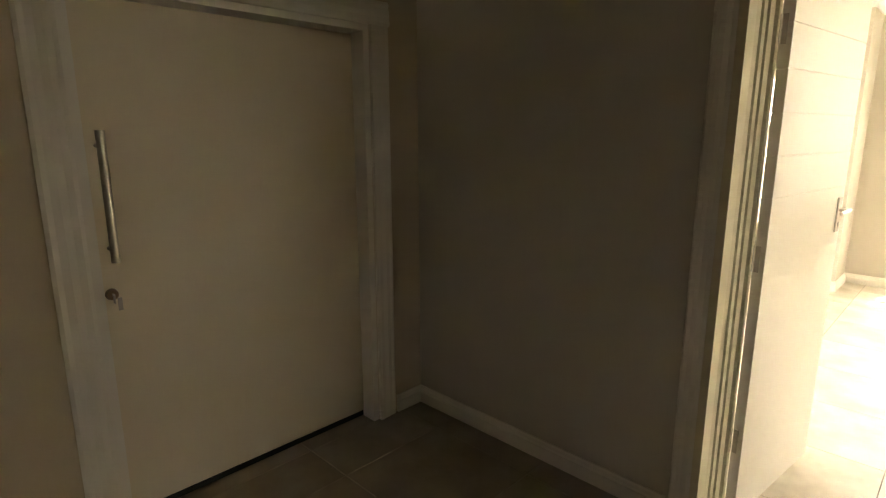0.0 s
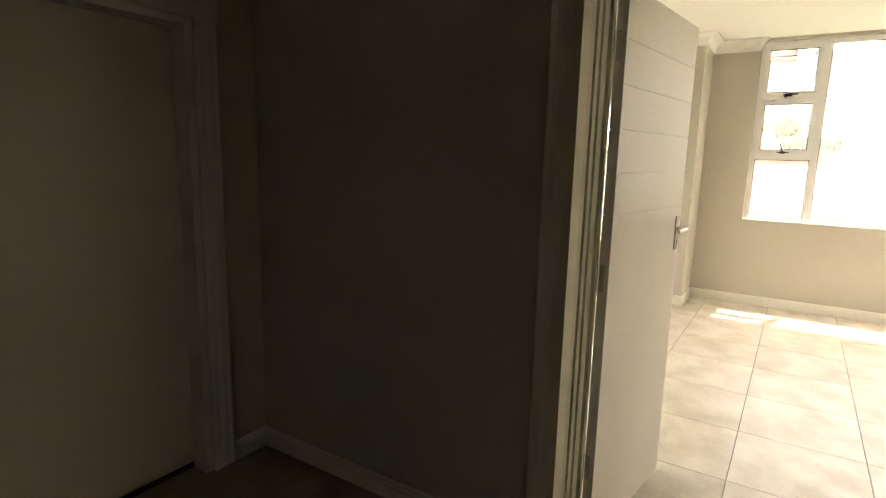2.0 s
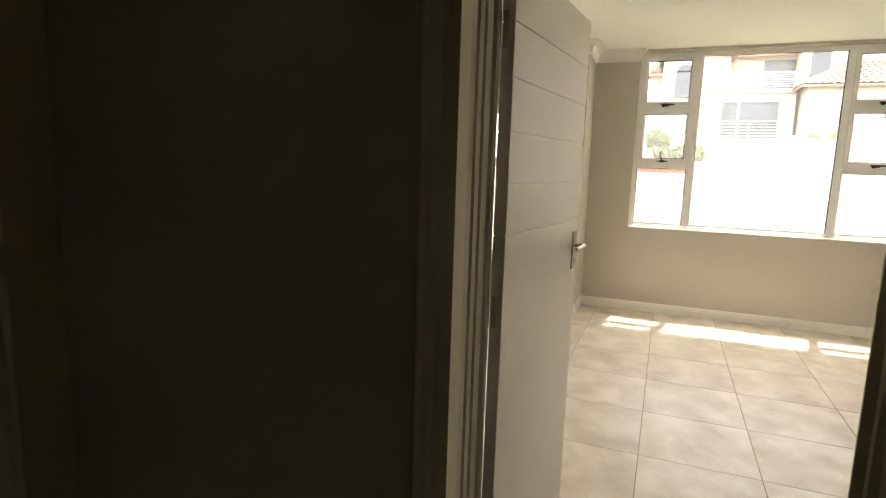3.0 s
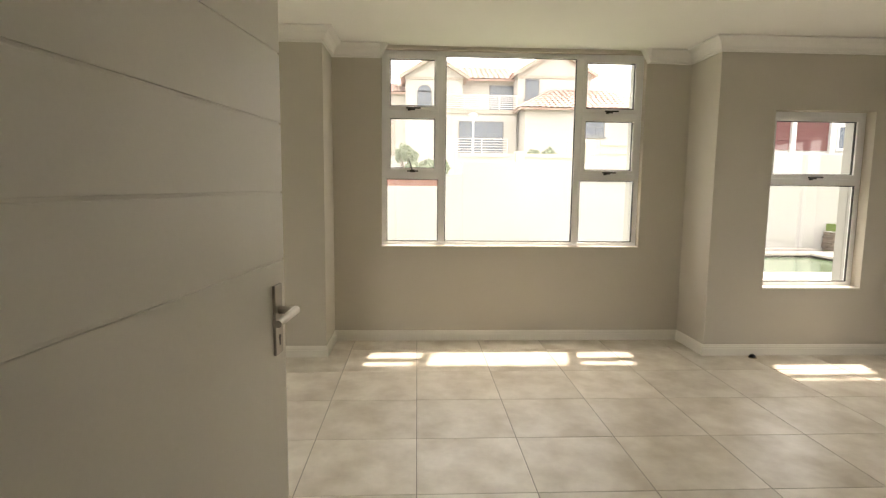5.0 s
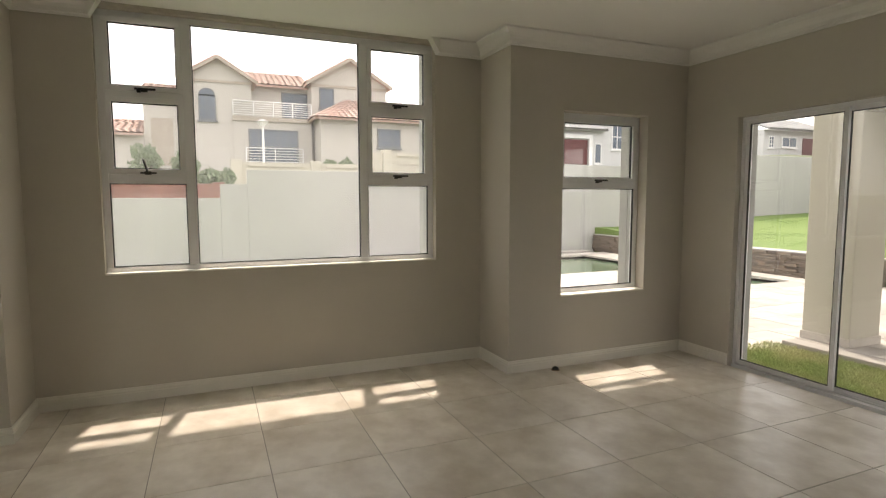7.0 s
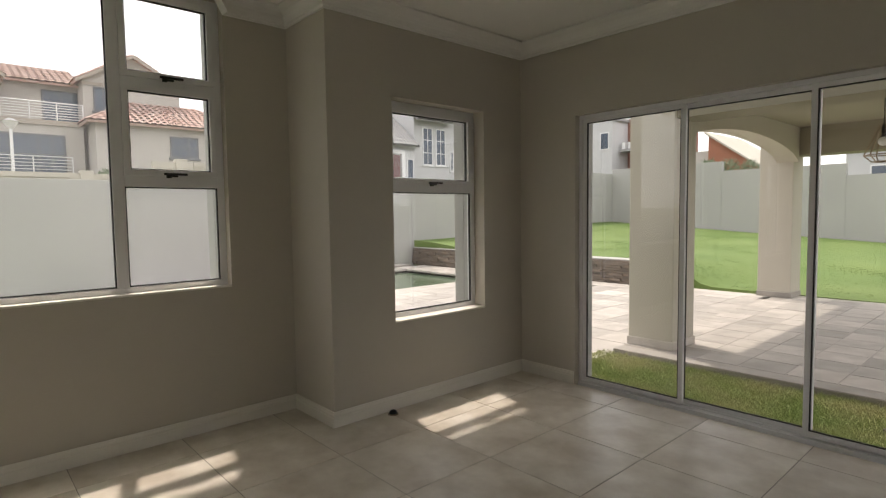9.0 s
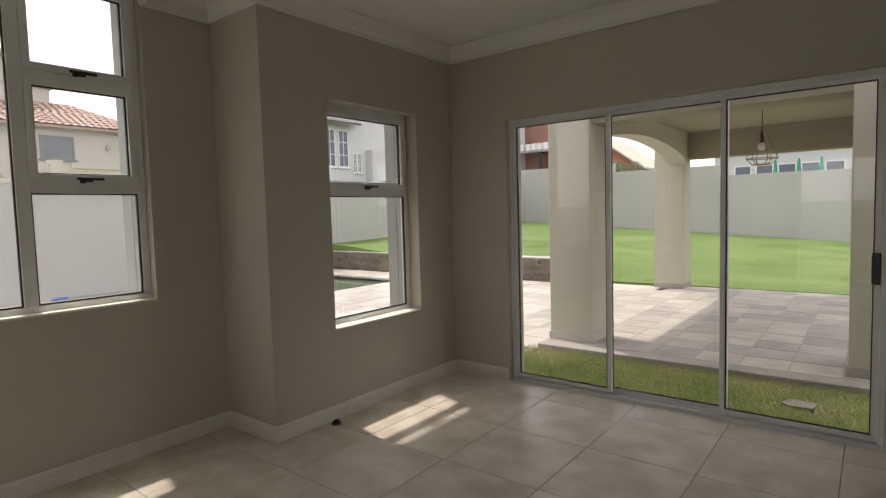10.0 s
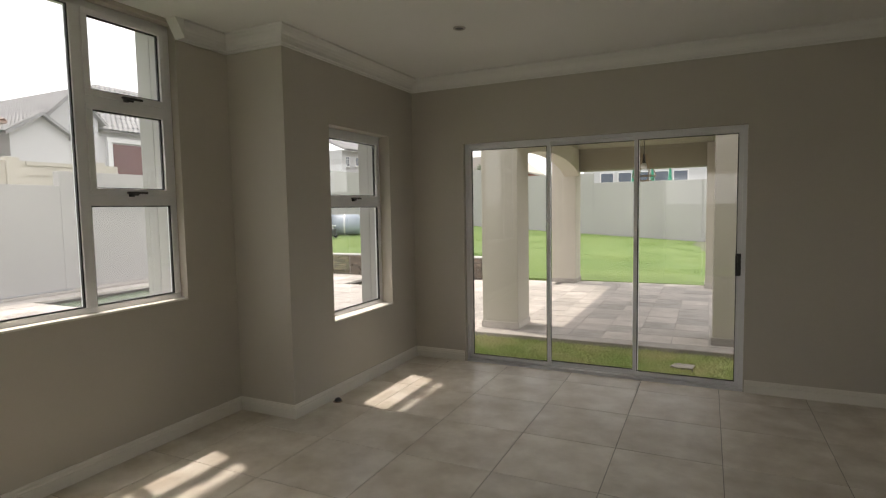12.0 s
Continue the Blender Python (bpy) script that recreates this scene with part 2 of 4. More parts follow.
structure("wall_bay_side_north_outer", B(XE + 0.24, XB + 0.14, BAY1 + 0.13, BAY1 + 0.24, -0.3, 3.0), M_PLASTER, "white plastered outer return wall of the bay", "wall")
SD = (3.575, 6.0, -0.3, 2.13)
structure("wall_south_outer", wall_block("x", YS - 0.245, YS - 0.16, XW - 0.16, XE + 0.13, -0.3, 3.0, [SD]), M_PLASTER, "white plastered outer wall with a sliding door opening", "wall")
structure("wall_south", wall_block("x", YS - 0.16, YS, XW - 0.16, XE + 0.13, -0.3, 3.0, [SD]), M_WALL, "greige painted wall with a sliding door opening", "wall")
# Opening added out of view so that daylight fills the room
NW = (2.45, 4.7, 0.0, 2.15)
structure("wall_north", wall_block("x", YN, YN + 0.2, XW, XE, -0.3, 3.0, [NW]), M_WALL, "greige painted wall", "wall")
DW = (-0.405, 0.70, 0.0, 2.165)
structure("wall_west", wall_block("y", XW - 0.16, XW, YS, YN + 0.2, -0.3, 3.0, [(DW[0], DW[1], -0.3, DW[3])]), M_WALL, "greige painted wall between hall and room with a doorway", "wall")
structure("ceiling", B(XW, XB, YS, YN, ZC, ZC + 0.12), M_CEIL, "white painted ceiling", "ceiling")

# ---- the hall's shell ----
HX0, HY0, HY1 = -2.3, -3.6, 2.275
FD = (0.505, 1.79, -0.3, 2.08)
structure("wall_hall_front", wall_block("x", HY1, HY1 + 0.24, HX0 - 0.2, XW - 0.16, -0.3, 3.0, [FD]), M_HALLWALL, "painted hall wall round the front door, browned by warm light", "wall")
structure("wall_hall_side", B(HX0 - 0.2, HX0, HY0, HY1, -0.3, 3.0), M_HALLWALL, "painted hall wall, browned by warm light", "wall")
# The small opening is added, unseen, to brighten the hall
structure("wall_hall_back", wall_block("x", HY0 - 0.24, HY0, HX0 - 0.2, XW - 0.16, -0.3, 3.0, [(-0.7, -0.35, 0.9, 2.1)]), M_HALLWALL, "painted hall wall browned by warm light, with an added window opening", "wall")
structure("ceiling_hall", B(HX0, XW - 0.16, HY0, HY1, ZC, ZC + 0.12), M_CEIL, "white painted hall ceiling", "ceiling")

# ---- eaves and roof over the house ----
bm = bmesh.new()
box(bm, HX0 - 0.6, XE + 0.6, YS - 0.75, YN + 0.3, 3.0, 3.12)
box(bm, XE + 0.6, XB + 0.48, BAY0 - 0.3, BAY1 + 0.3, 3.0, 3.12)
structure("roof", bm, M_PLASTER, "pale roof slab with overhanging eaves", "roof")
bm = bmesh.new()
box(bm, XE + 0.52, XE + 0.6, YS - 0.75, BAY0 - 0.3, 2.86, 3.0)
box(bm, XE + 0.52, XE + 0.6, BAY1 + 0.3, YN + 0.3, 2.86, 3.0)
box(bm, XB + 0.4, XB + 0.48, BAY0 - 0.3, BAY1 + 0.3, 2.86, 3.0)
structure("fascia", bm, M_WHITE, "white fascia board along the eaves", "fascia")

# ---- baseboards, cornices ----
SKIRT = [(0.0, 0.0), (0.018, 0.0), (0.018, 0.062), (0.014, 0.066), (0.014, 0.078), (0.008, 0.088), (0.006, 0.098), (0.0, 0.1)]
structure("baseboard", sweep(bmesh.new(), [(3.57, YS), (XW, YS), (XW, DW[0] - 0.09)], SKIRT), M_TRIM, "cream painted moulded baseboard", "baseboard")
structure("baseboard", sweep(bmesh.new(), [(XW, 0.80), (XW, YN), (NW[0], YN)], SKIRT), M_TRIM, "cream painted moulded baseboard", "baseboard")
structure("baseboard", sweep(bmesh.new(), [(NW[1], YN), (XE, YN), (XE, BAY1), (XB, BAY1), (XB, BAY0), (XE, BAY0), (XE, YS), (6.005, YS)], SKIRT), M_TRIM, "cream painted moulded baseboard", "baseboard")
XH = XW - 0.16
structure("baseboard", sweep(bmesh.new(), [(1.92, HY1), (XH, HY1), (XH, 0.80)], SKIRT), M_TRIM, "cream painted moulded hall baseboard", "baseboard")
structure("baseboard", sweep(bmesh.new(), [(XH, DW[0] - 0.09), (XH, HY0), (HX0, HY0), (HX0, HY1), (0.36, HY1)], SKIRT), M_TRIM, "cream painted moulded hall baseboard", "baseboard")
COVE = [(0.0, ZC - 0.12), (0.012, ZC - 0.12), (0.014, ZC - 0.105), (0.022, ZC - 0.1)]
COVE += [(0.022 + 0.062 * (1 - math.cos(a)), ZC - 0.1 + 0.075 * math.sin(a)) for a in (0.35, 0.7, 1.05, 1.4)]
COVE += [(0.088, ZC - 0.018), (0.1, ZC - 0.014), (0.1, ZC), (0.0, ZC)]
structure("cornice", sweep(bmesh.new(), [(XB, BW[0] - 0.005), (XB, BAY0), (XE, BAY0), (XE, YS), (XW, YS), (XW, YN), (XE, YN), (XE, BAY1), (XB, BAY1), (XB, BW[1] + 0.005)], COVE), M_CEIL, "white coved plaster cornice", "cornice")
structure("cornice", sweep(bmesh.new(), [(XH, HY1), (XH, HY0), (HX0, HY0), (HX0, HY1), (XH, HY1)], COVE), M_CEIL, "white coved plaster hall cornice", "cornice")
# the cornice turns back to the wall beside the window head
for y0, s in ((BW[0] - 0.005, 1), (BW[1] + 0.005, -1)):
    bm = bmesh.new()
    prism(bm, [(y0, ZC - 0.12), (y0, ZC), (y0 + s * 0.07, ZC)], "x", XB - 0.09, XB)
    structure("cornice_stop", bm, M_CEIL, "white plaster cornice end beside the window", "cornice")


# ---- windows ----
def stay(parent, x, y, z, raised=False):
    """A black casement stay with its pin block and arm."""
    bm = bmesh.new()
    box(bm, x - 0.02, x, y - 0.022, y + 0.022, z - 0.012, z + 0.012, 0.003)
    if raised:
        rod(bm, (x - 0.018, y, z), (x - 0.03, y + 0.028, z + 0.095), 0.008, 0.006, 8)
        box(bm, x - 0.022, x - 0.006, y - 0.055, y + 0.05, z - 0.006, z + 0.006, 0.002)
    else:
        box(bm, x - 0.034, x - 0.016, y - 0.075, y + 0.06, z - 0.002, z + 0.012, 0.004)
        box(bm, x - 0.036, x - 0.01, y + 0.02, y + 0.045, z - 0.02, z + 0.004, 0.003)
    part("window_stay", bm, M_BLACK, parent, "black metal casement stay")


def window(name, x, rect, columns, label, f=0.045, glass=M_PANE):
    """An aluminium window in an east wall. columns: (y0, y1, [levels], {row: stay}) from south to north."""
    y0, y1, z0, z1 = rect
    w = thing(name, (0, 0, 0), label, "window", kind="structure")
    bm = bmesh.new()
    box(bm, x, x + 0.045, y0, y1, z0, z0 + f, 0.004)
    box(bm, x, x + 0.045, y0, y1, z1 - f, z1, 0.004)
    box(bm, x, x + 0.045, y0, y0 + f, z0 + f, z1 - f, 0.004)
    box(bm, x, x + 0.045, y1 - f, y1, z0 + f, z1 - f, 0.004)
    part("window_frame", bm, M_ALU, w, "pale grey aluminium frame")
    for i, (a, b, levels, stays) in enumerate(columns):
        if i:
            part("mullion", B(x - 0.004, x + 0.049, columns[i - 1][1], a, z0 + f, z1 - f, bevel=0.004), M_ALU, w)
        for j, (p, q) in enumerate(levels):
            if j:
                part("transom", B(x - 0.003, x + 0.048, a, b, levels[j - 1][1], p, bevel=0.004), M_ALU, w)
            if stays.get(j):
                s = 0.036
                bm = bmesh.new()
                for u in ((a, b, p, p + s), (a, b, q - s, q), (a, a + s, p + s, q - s), (b - s, b, p + s, q - s)):
                    box(bm, x - 0.012, x + 0.03, *u, 0.003)
                sash = part("sash", bm, M_ALU, w, "opening aluminium sash")
                stay(sash, x - 0.01, (a + b) / 2, p + 0.008, stays[j] == "raised")
                a2, b2, p2, q2 = a + s, b - s, p + s, q - s
            else:
                a2, b2, p2, q2 = a, b, p, q
            bm = bmesh.new()
            g = 0.007
            for u in ((a2, b2, p2, p2 + g), (a2, b2, q2 - g, q2), (a2, a2 + g, p2 + g, q2 - g), (b2 - g, b2, p2 + g, q2 - g)):
                box(bm, x + 0.006, x + 0.026, *u)
            part("gasket", bm, M_RUBBER, w, "black rubber glazing gasket")
            pane = part("pane", B(x + 0.013, x + 0.018, a2 + 0.002, b2 - 0.002, p2 + 0.002, q2 - 0.002), glass, w, "glass pane")
            pane.visible_shadow = False
    return w


XG = XB + 0.065
rows3 = [(0.967, 1.565), (1.632, 2.17), (2.213, 2.713)]
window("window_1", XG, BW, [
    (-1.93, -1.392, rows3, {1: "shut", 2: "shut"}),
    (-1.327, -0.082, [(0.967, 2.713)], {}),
    (-0.017, 0.477, rows3, {1: "raised", 2: "shut"})], "wide aluminium window of seven panes above the bay wall", glass=M_GLAREGLASS)
XS = XE + 0.11
rows2 = [(0.66, 1.54), (1.6, 2.145)]
window("window_2", XS, SWR, [(SWR[0] + 0.045, SWR[1] - 0.045, rows2, {1: "shut"})], "narrow aluminium window with a top-hung upper sash")
window("window_3", XS, SWL, [(SWL[0] + 0.045, SWL[1] - 0.045, rows2, {1: "shut"})], "narrow aluminium window with a top-hung upper sash", glass=M_GLAREGLASS)
for name, x0, x1, r in (("window_sill", XB, XG, BW), ("window_sill", XS - 0.11, XS, SWR), ("window_sill", XS - 0.11, XS, SWL)):
    structure(name, B(x0 - 0.006, x1, r[0], r[1], r[2] - 0.001, r[2] + 0.012, bevel=0.003), M_TRIM, "white painted window sill", "sill")

for x0, x1, r in ((XB + 0.26, XB + 0.395, BW), (XE + 0.24, XE + 0.35, SWR)):
    structure("window_surround", B(x0, x1, r[0] - 0.22, r[0] + 0.004, -0.3, 2.855, bevel=0.006), M_PLASTER, "white plastered pier beside the window outside", "pier")

# unseen glazing, added to let fill light into the hall and the room
def fill_glazing(name, x0, x1, z0, z1, y, bars, label):
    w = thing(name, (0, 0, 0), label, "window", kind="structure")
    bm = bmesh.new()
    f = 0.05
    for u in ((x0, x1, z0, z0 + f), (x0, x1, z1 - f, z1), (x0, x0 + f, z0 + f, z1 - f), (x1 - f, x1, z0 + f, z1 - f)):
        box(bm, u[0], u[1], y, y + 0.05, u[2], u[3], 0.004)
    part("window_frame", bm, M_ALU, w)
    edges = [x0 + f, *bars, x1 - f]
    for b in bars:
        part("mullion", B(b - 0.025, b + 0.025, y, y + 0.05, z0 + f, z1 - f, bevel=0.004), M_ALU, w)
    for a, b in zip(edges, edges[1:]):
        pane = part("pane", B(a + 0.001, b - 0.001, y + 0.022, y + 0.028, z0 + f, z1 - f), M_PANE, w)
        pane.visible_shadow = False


fill_glazing("hall_fill_window", -0.7, -0.35, 0.9, 2.1, HY0 - 0.14, (), "unseen aluminium hall window added for fill light")
fill_glazing("north_fill_window", NW[0], NW[1], NW[2], NW[3], YN + 0.08, (3.2, 3.95), "unseen glazing added in the north wall for fill light")

# ---- sliding door ----
door = thing("door_1", (0, 0, 0), "three-panel aluminium sliding glass door, closed", "sliding door", kind="structure")
YD = -4.42
bm = bmesh.new()
box(bm, SD[0], SD[1], YD - 0.02, YD + 0.075, SD[3] - 0.03, SD[3], 0.004)
box(bm, SD[0], SD[0] + 0.03, YD - 0.02, YD + 0.075, 0.0, SD[3] - 0.03, 0.004)
box(bm, SD[1] - 0.03, SD[1], YD - 0.02, YD + 0.075, 0.0, SD[3] - 0.03, 0.004)
part("door_frame", bm, M_ALU, door, "pale grey aluminium frame")
bm = bmesh.new()
box(bm, SD[0], SD[1], YD - 0.03, YD + 0.085, -0.02, 0.012, 0.003)
for k in (0.0, 0.035):
    box(bm, SD[0] + 0.03, SD[1] - 0.03, YD + k, YD + k + 0.006, 0.012, 0.026)
part("track", bm, M_ALU, door, "aluminium floor track")
xs = [SD[1] - 0.03, 5.18, 4.41, SD[0] + 0.03]
for i in range(3):
    b, a = xs[i] + (0.02 if i else 0), xs[i + 1] - (0.02 if i < 2 else 0)
    y = YD + (0.034 if i == 2 else 0.0 if i == 1 else 0.034)
    bm = bmesh.new()
    for u in ((a, b, 0.026, 0.056), (a, b, 2.07, 2.1), (a, a + 0.032, 0.056, 2.07), (b - 0.032, b, 0.056, 2.07)):
        box(bm, u[0], u[1], y, y + 0.03, u[2], u[3], 0.003)
    panel = part("door_panel", bm, M_ALU, door, "sliding aluminium panel frame")
    bm = bmesh.new()
    for u in ((a + 0.032, b - 0.032, 0.056, 0.062), (a + 0.032, b - 0.032, 2.064, 2.07), (a + 0.032, a + 0.038, 0.062, 2.064), (b - 0.038, b - 0.032, 0.062, 2.064)):
        box(bm, u[0], u[1], y + 0.008, y + 0.026, u[2], u[3])
    part("gasket", bm, M_RUBBER, panel, "black rubber glazing gasket")
    pane = part("pane", B(a + 0.034, b - 0.034, y + 0.013, y + 0.018, 0.058, 2.068), M_PANE, panel, "clear glass pane")
    pane.visible_shadow = False
    if i == 2:
        bm = bmesh.new()
        box(bm, a + 0.002, a + 0.042, y + 0.03, y + 0.05, 0.93, 1.11, 0.005)
        box(bm, a + 0.028, a + 0.044, y + 0.05, y + 0.072, 0.945, 1.095, 0.005)
        part("door_handle", bm, M_BLACK, panel, "black pull handle with latch")

# ---- room door and its frame ----
frame_ob = thing("door_frame_1", (0, 0, 0), "cream painted timber door frame with moulded architraves", "door frame", kind="structure")
for y, s, nm in ((DW[1], -1, "jamb"), (DW[0], 1, "jamb")):
    bm = bmesh.new()
    if s < 0:  # hinge side: plain reveal, moulded stop, rebate
        pts = [(XH - 0.024, y), (XW + 0.0045, y), (XW + 0.0045, y - 0.0785), (2.25, y - 0.076), (2.247, y - 0.064), (2.222, y - 0.056), (2.219, y - 0.048),
               (2.196, y - 0.044), (2.193, y - 0.036), (2.165, y - 0.031), (XH - 0.024, y - 0.03)]
    else:
        pts = [(XH - 0.024, y), (XW + 0.004, y), (XW + 0.004, y + 0.03), (2.2, y + 0.034), (2.2, y + 0.1), (2.174, y + 0.1), (2.174, y + 0.112),
               (2.166, y + 0.112), (2.158, y + 0.09), (2.15, y + 0.085), (2.142, y + 0.066), (2.134, y + 0.06), (2.12, y + 0.034), (XH - 0.024, y + 0.03)]
    prism(bm, pts, "z", 0.0, DW[3])
    part(nm, bm, M_JAMB, frame_ob)
part("head", B(XH - 0.004, 2.2, DW[0] + 0.117, DW[1] - 0.117, DW[3] - 0.04, DW[3]), M_TRIM, frame_ob)
ARCH = [(0.0, 0.0), (0.0, 0.018), (0.012, 0.022), (0.03, 0.018), (0.05, 0.02), (0.07, 0.014), (0.085, 0.016), (0.095, 0.008), (0.095, 0.0)]


def architrave(parent, axis, plane, out, a, b, top, width=0.095):
    """Moulded architrave legs and head round an opening from a to b, on a wall's face."""
    k = width / 0.095
    for edge, s in ((a, -1), (b, 1)):
        pts = [(edge + s * u * k, plane + out * v) for u, v in ARCH]
        if axis == "y":
            pts = [(q, p) for p, q in pts]
        part("architrave", prism(bmesh.new(), pts, "z", 0.0, top), M_TRIM, parent)
    pts = [(plane + out * v, top + u * k) for u, v in ARCH]
    lo, hi = a - width, b + width
    part("architrave", prism(bmesh.new(), pts, "x" if axis == "x" else "y", lo, hi), M_TRIM, parent)


architrave(frame_ob, "y", XH, -1, DW[0] + 0.01, DW[1] - 0.01, DW[3] - 0.01)
architrave(frame_ob, "y", XW, 1, DW[0] + 0.01, DW[1] - 0.01, DW[3] - 0.01)

leaf = thing("door", (2.276, 0.62, 0.008), "white panelled interior door with horizontal grooves, standing open", "door", turn=-6.8)
LW, LT, LH = 0.79, 0.04, 2.105
bm = bmesh.new()
grooves = [1.33, 1.48, 1.63, 1.78, 1.93]
zs = [0.0, *grooves, LH]
for i, (p, q) in enumerate(zip(zs, zs[1:])):
    box(bm, 0.0, LW, -LT, 0.0, p + (0.0022 if i else 0), q - (0.0022 if i < len(zs) - 2 else 0), 0.002)
box(bm, 0.003, LW - 0.003, -LT + 0.003, -0.003, 0.01, LH - 0.01)
part("door_leaf", bm, M_DOOR, leaf)
for s in (-1, 1):
    y = -LT if s < 0 else 0.0
    bm = bmesh.new()
    box(bm, LW - 0.075, LW - 0.033, min(y, y + s * 0.007), max(y, y + s * 0.007), 1.125, 1.28, 0.002)
    plate = part("handle_plate", bm, M_STEEL, leaf, "brushed steel handle plate")
    bm = bmesh.new()
    rod(bm, (LW - 0.054, y + s * 0.005, 1.223), (LW - 0.054, y + s * 0.042, 1.223), 0.009)
    rod(bm, (LW - 0.046, y + s * 0.042, 1.223), (LW - 0.16, y + s * 0.044, 1.219), 0.0095, 0.008)
    part("lever", bm, M_STEEL, plate, "brushed steel lever")
    bm = bmesh.new()
    rod(bm, (LW - 0.054, y + s * 0.0065, 1.163), (LW - 0.054, y + s * 0.008, 1.163), 0.006)
    box(bm, LW - 0.057, LW - 0.051, min(y + s * 0.0065, y + s * 0.008), max(y + s * 0.0065, y + s * 0.008), 1.145, 1.162)
    part("keyhole", bm, M_BLACK, plate, "dark keyhole")
part("latch_plate", B(LW - 0.001, LW + 0.0015, -0.03, -0.01, 1.115, 1.285), M_STEEL, leaf, "steel latch plate")
for z in (0.3, 1.05, 1.86):
    bm = bmesh.new()
    for k in range(3):
        rod(bm, (-0.004, 0.005, z + 0.034 * k), (-0.004, 0.005, z + 0.034 * k + 0.032), 0.006)
    box(bm, -0.0015, 0.0, -LT * 0.55, -0.005, z, z + 0.1)
    part("hinge", bm, M_STEEL, leaf, "steel butt hinge")

# ---- front door ----
YF = 2.365
ff = thing("door_frame_2", (0, 0, 0), "cream painted front door frame with moulded architraves", "door frame", kind="structure")
part("jamb", B(FD[0], FD[0] + 0.035, HY1, HY1 + 0.24, 0, FD[3]), M_TRIM, ff)
part("jamb", B(FD[1] - 0.035, FD[1], HY1, HY1 + 0.24, 0, FD[3]), M_TRIM, ff)
part("head", B(FD[0] + 0.035, FD[1] - 0.035, HY1, HY1 + 0.24, FD[3] - 0.03, FD[3]), M_TRIM, ff)
part("stop", B(FD[0] + 0.035, FD[0] + 0.05, YF + 0.046, YF + 0.07, 0, FD[3] - 0.03), M_TRIM, ff)
part("stop", B(FD[1] - 0.05, FD[1] - 0.035, YF + 0.046, YF + 0.07, 0, FD[3] - 0.03), M_TRIM, ff)
part("stop", B(FD[0] + 0.035, FD[1] - 0.035, YF + 0.046, YF + 0.07, FD[3] - 0.06, FD[3] - 0.03), M_TRIM, ff)
# Bar added behind the leaf to stop outside light coming under it
part("threshold", B(FD[0] + 0.035, FD[1] - 0.035, YF + 0.046, YF + 0.07, 0, 0.03), M_BRONZE, ff, "added dark bar blocking light under the front door")
architrave(ff, "x", HY1, -1, FD[0] - 0.002, FD[1] + 0.002, FD[3], 0.115)
fd = thing("front_door", (FD[0] + 0.038, YF, 0.038), "wide plain cream painted front door, closed, yellowed by warm light", "door")
FW, FH = FD[1] - FD[0] - 0.076, 2.004
bm = bmesh.new()
box(bm, 0, FW, 0, 0.044, 0, FH, 0.0015)
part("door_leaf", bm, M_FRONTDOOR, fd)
# Shade in the gap below the leaf, built as a black strip
part("gap_shade_strip", B(0.0, FW, 0.004, 0.036, -0.032, 0.0), M_RUBBER, fd, "black strip standing in for the dark gap under the door")
bm = bmesh.new()
rod(bm, (0.054, -0.065, 1.065), (0.054, -0.065, 1.545), 0.0155, n=20)
pull = part("pull_handle", bm, M_STEEL, fd, "long brushed steel pull bar", smooth=False)
for z in (1.11, 1.49):
    part("standoff", rod(bmesh.new(), (0.054, -0.058, z), (0.054, 0.0, z), 0.009), M_STEEL, pull)
bm = bmesh.new()
rod(bm, (0.041, -0.018, 0.932), (0.041, 0.0, 0.932), 0.02, 0.023, 20)
lock = part("lock", bm, M_BRONZE, fd, "round bronze lock with keys")
bm = bmesh.new()
rod(bm, (0.041, -0.035, 0.934), (0.041, -0.018, 0.934), 0.004)
box(bm, 0.039, 0.043, -0.04, -0.02, 0.902, 0.934, 0.001)
part("key", bm, M_STEEL, lock, "steel key in the lock")
bm = bmesh.new()
box(bm, 0.05, 0.066, -0.036, -0.033, 0.872, 0.922, 0.001)
part("key", bm, M_STEEL, lock, "steel key on the ring")

# ---- small fittings in the room ----
dl = thing("downlight", (5.46, -3.02, ZC), "small round recessed ceiling downlight with a steel ring", "downlight")
bm = bmesh.new()
for i in range(28):
    a0, a1 = 2 * math.pi * i / 28, 2 * math.pi * (i + 1) / 28
    prof = [(0.045, 0.0), (0.045, -0.004), (0.04, -0.007), (0.03, -0.005), (0.029, 0.0)]
    for (r0, z0), (r1, z1) in zip(prof, prof[1:]):
        q = [(r0, a0, z0), (r0, a1, z0), (r1, a1, z1), (r1, a0, z1)]
        bm.faces.new([bm.verts.new((r * math.cos(a), r * math.sin(a), z)) for r, a, z in q])
bmesh.ops.remove_doubles(bm, verts=bm.verts[:], dist=1e-5)
part("ring", bm, M_STEEL, dl, "brushed steel trim ring", smooth=True)
# Darkness inside the recess, built as a flat black disc
part("recess_disc", rod(bmesh.new(), (0, 0, -0.003), (0, 0, 0.0), 0.03, n=24), M_BLACK, dl, "flat black disc standing in for the dark recess")
ds = thing("doorstop", (6.475, -2.83, 0.0), "small dark brown rubber doorstop on the tiles", "doorstop")
bm = bmesh.new()
rod(bm, (0, 0, 0), (0, 0, 0.022), 0.032, 0.024, 20)
rod(bm, (0, 0, 0.022), (0, 0, 0.03), 0.024, 0.012, 20)
part("body", bm, M_BLACK, ds, smooth=True)
part("base_ring", rod(bmesh.new(), (0, 0, 0), (0, 0, 0.006), 0.037, 0.035, 20), M_BRONZE, ds)

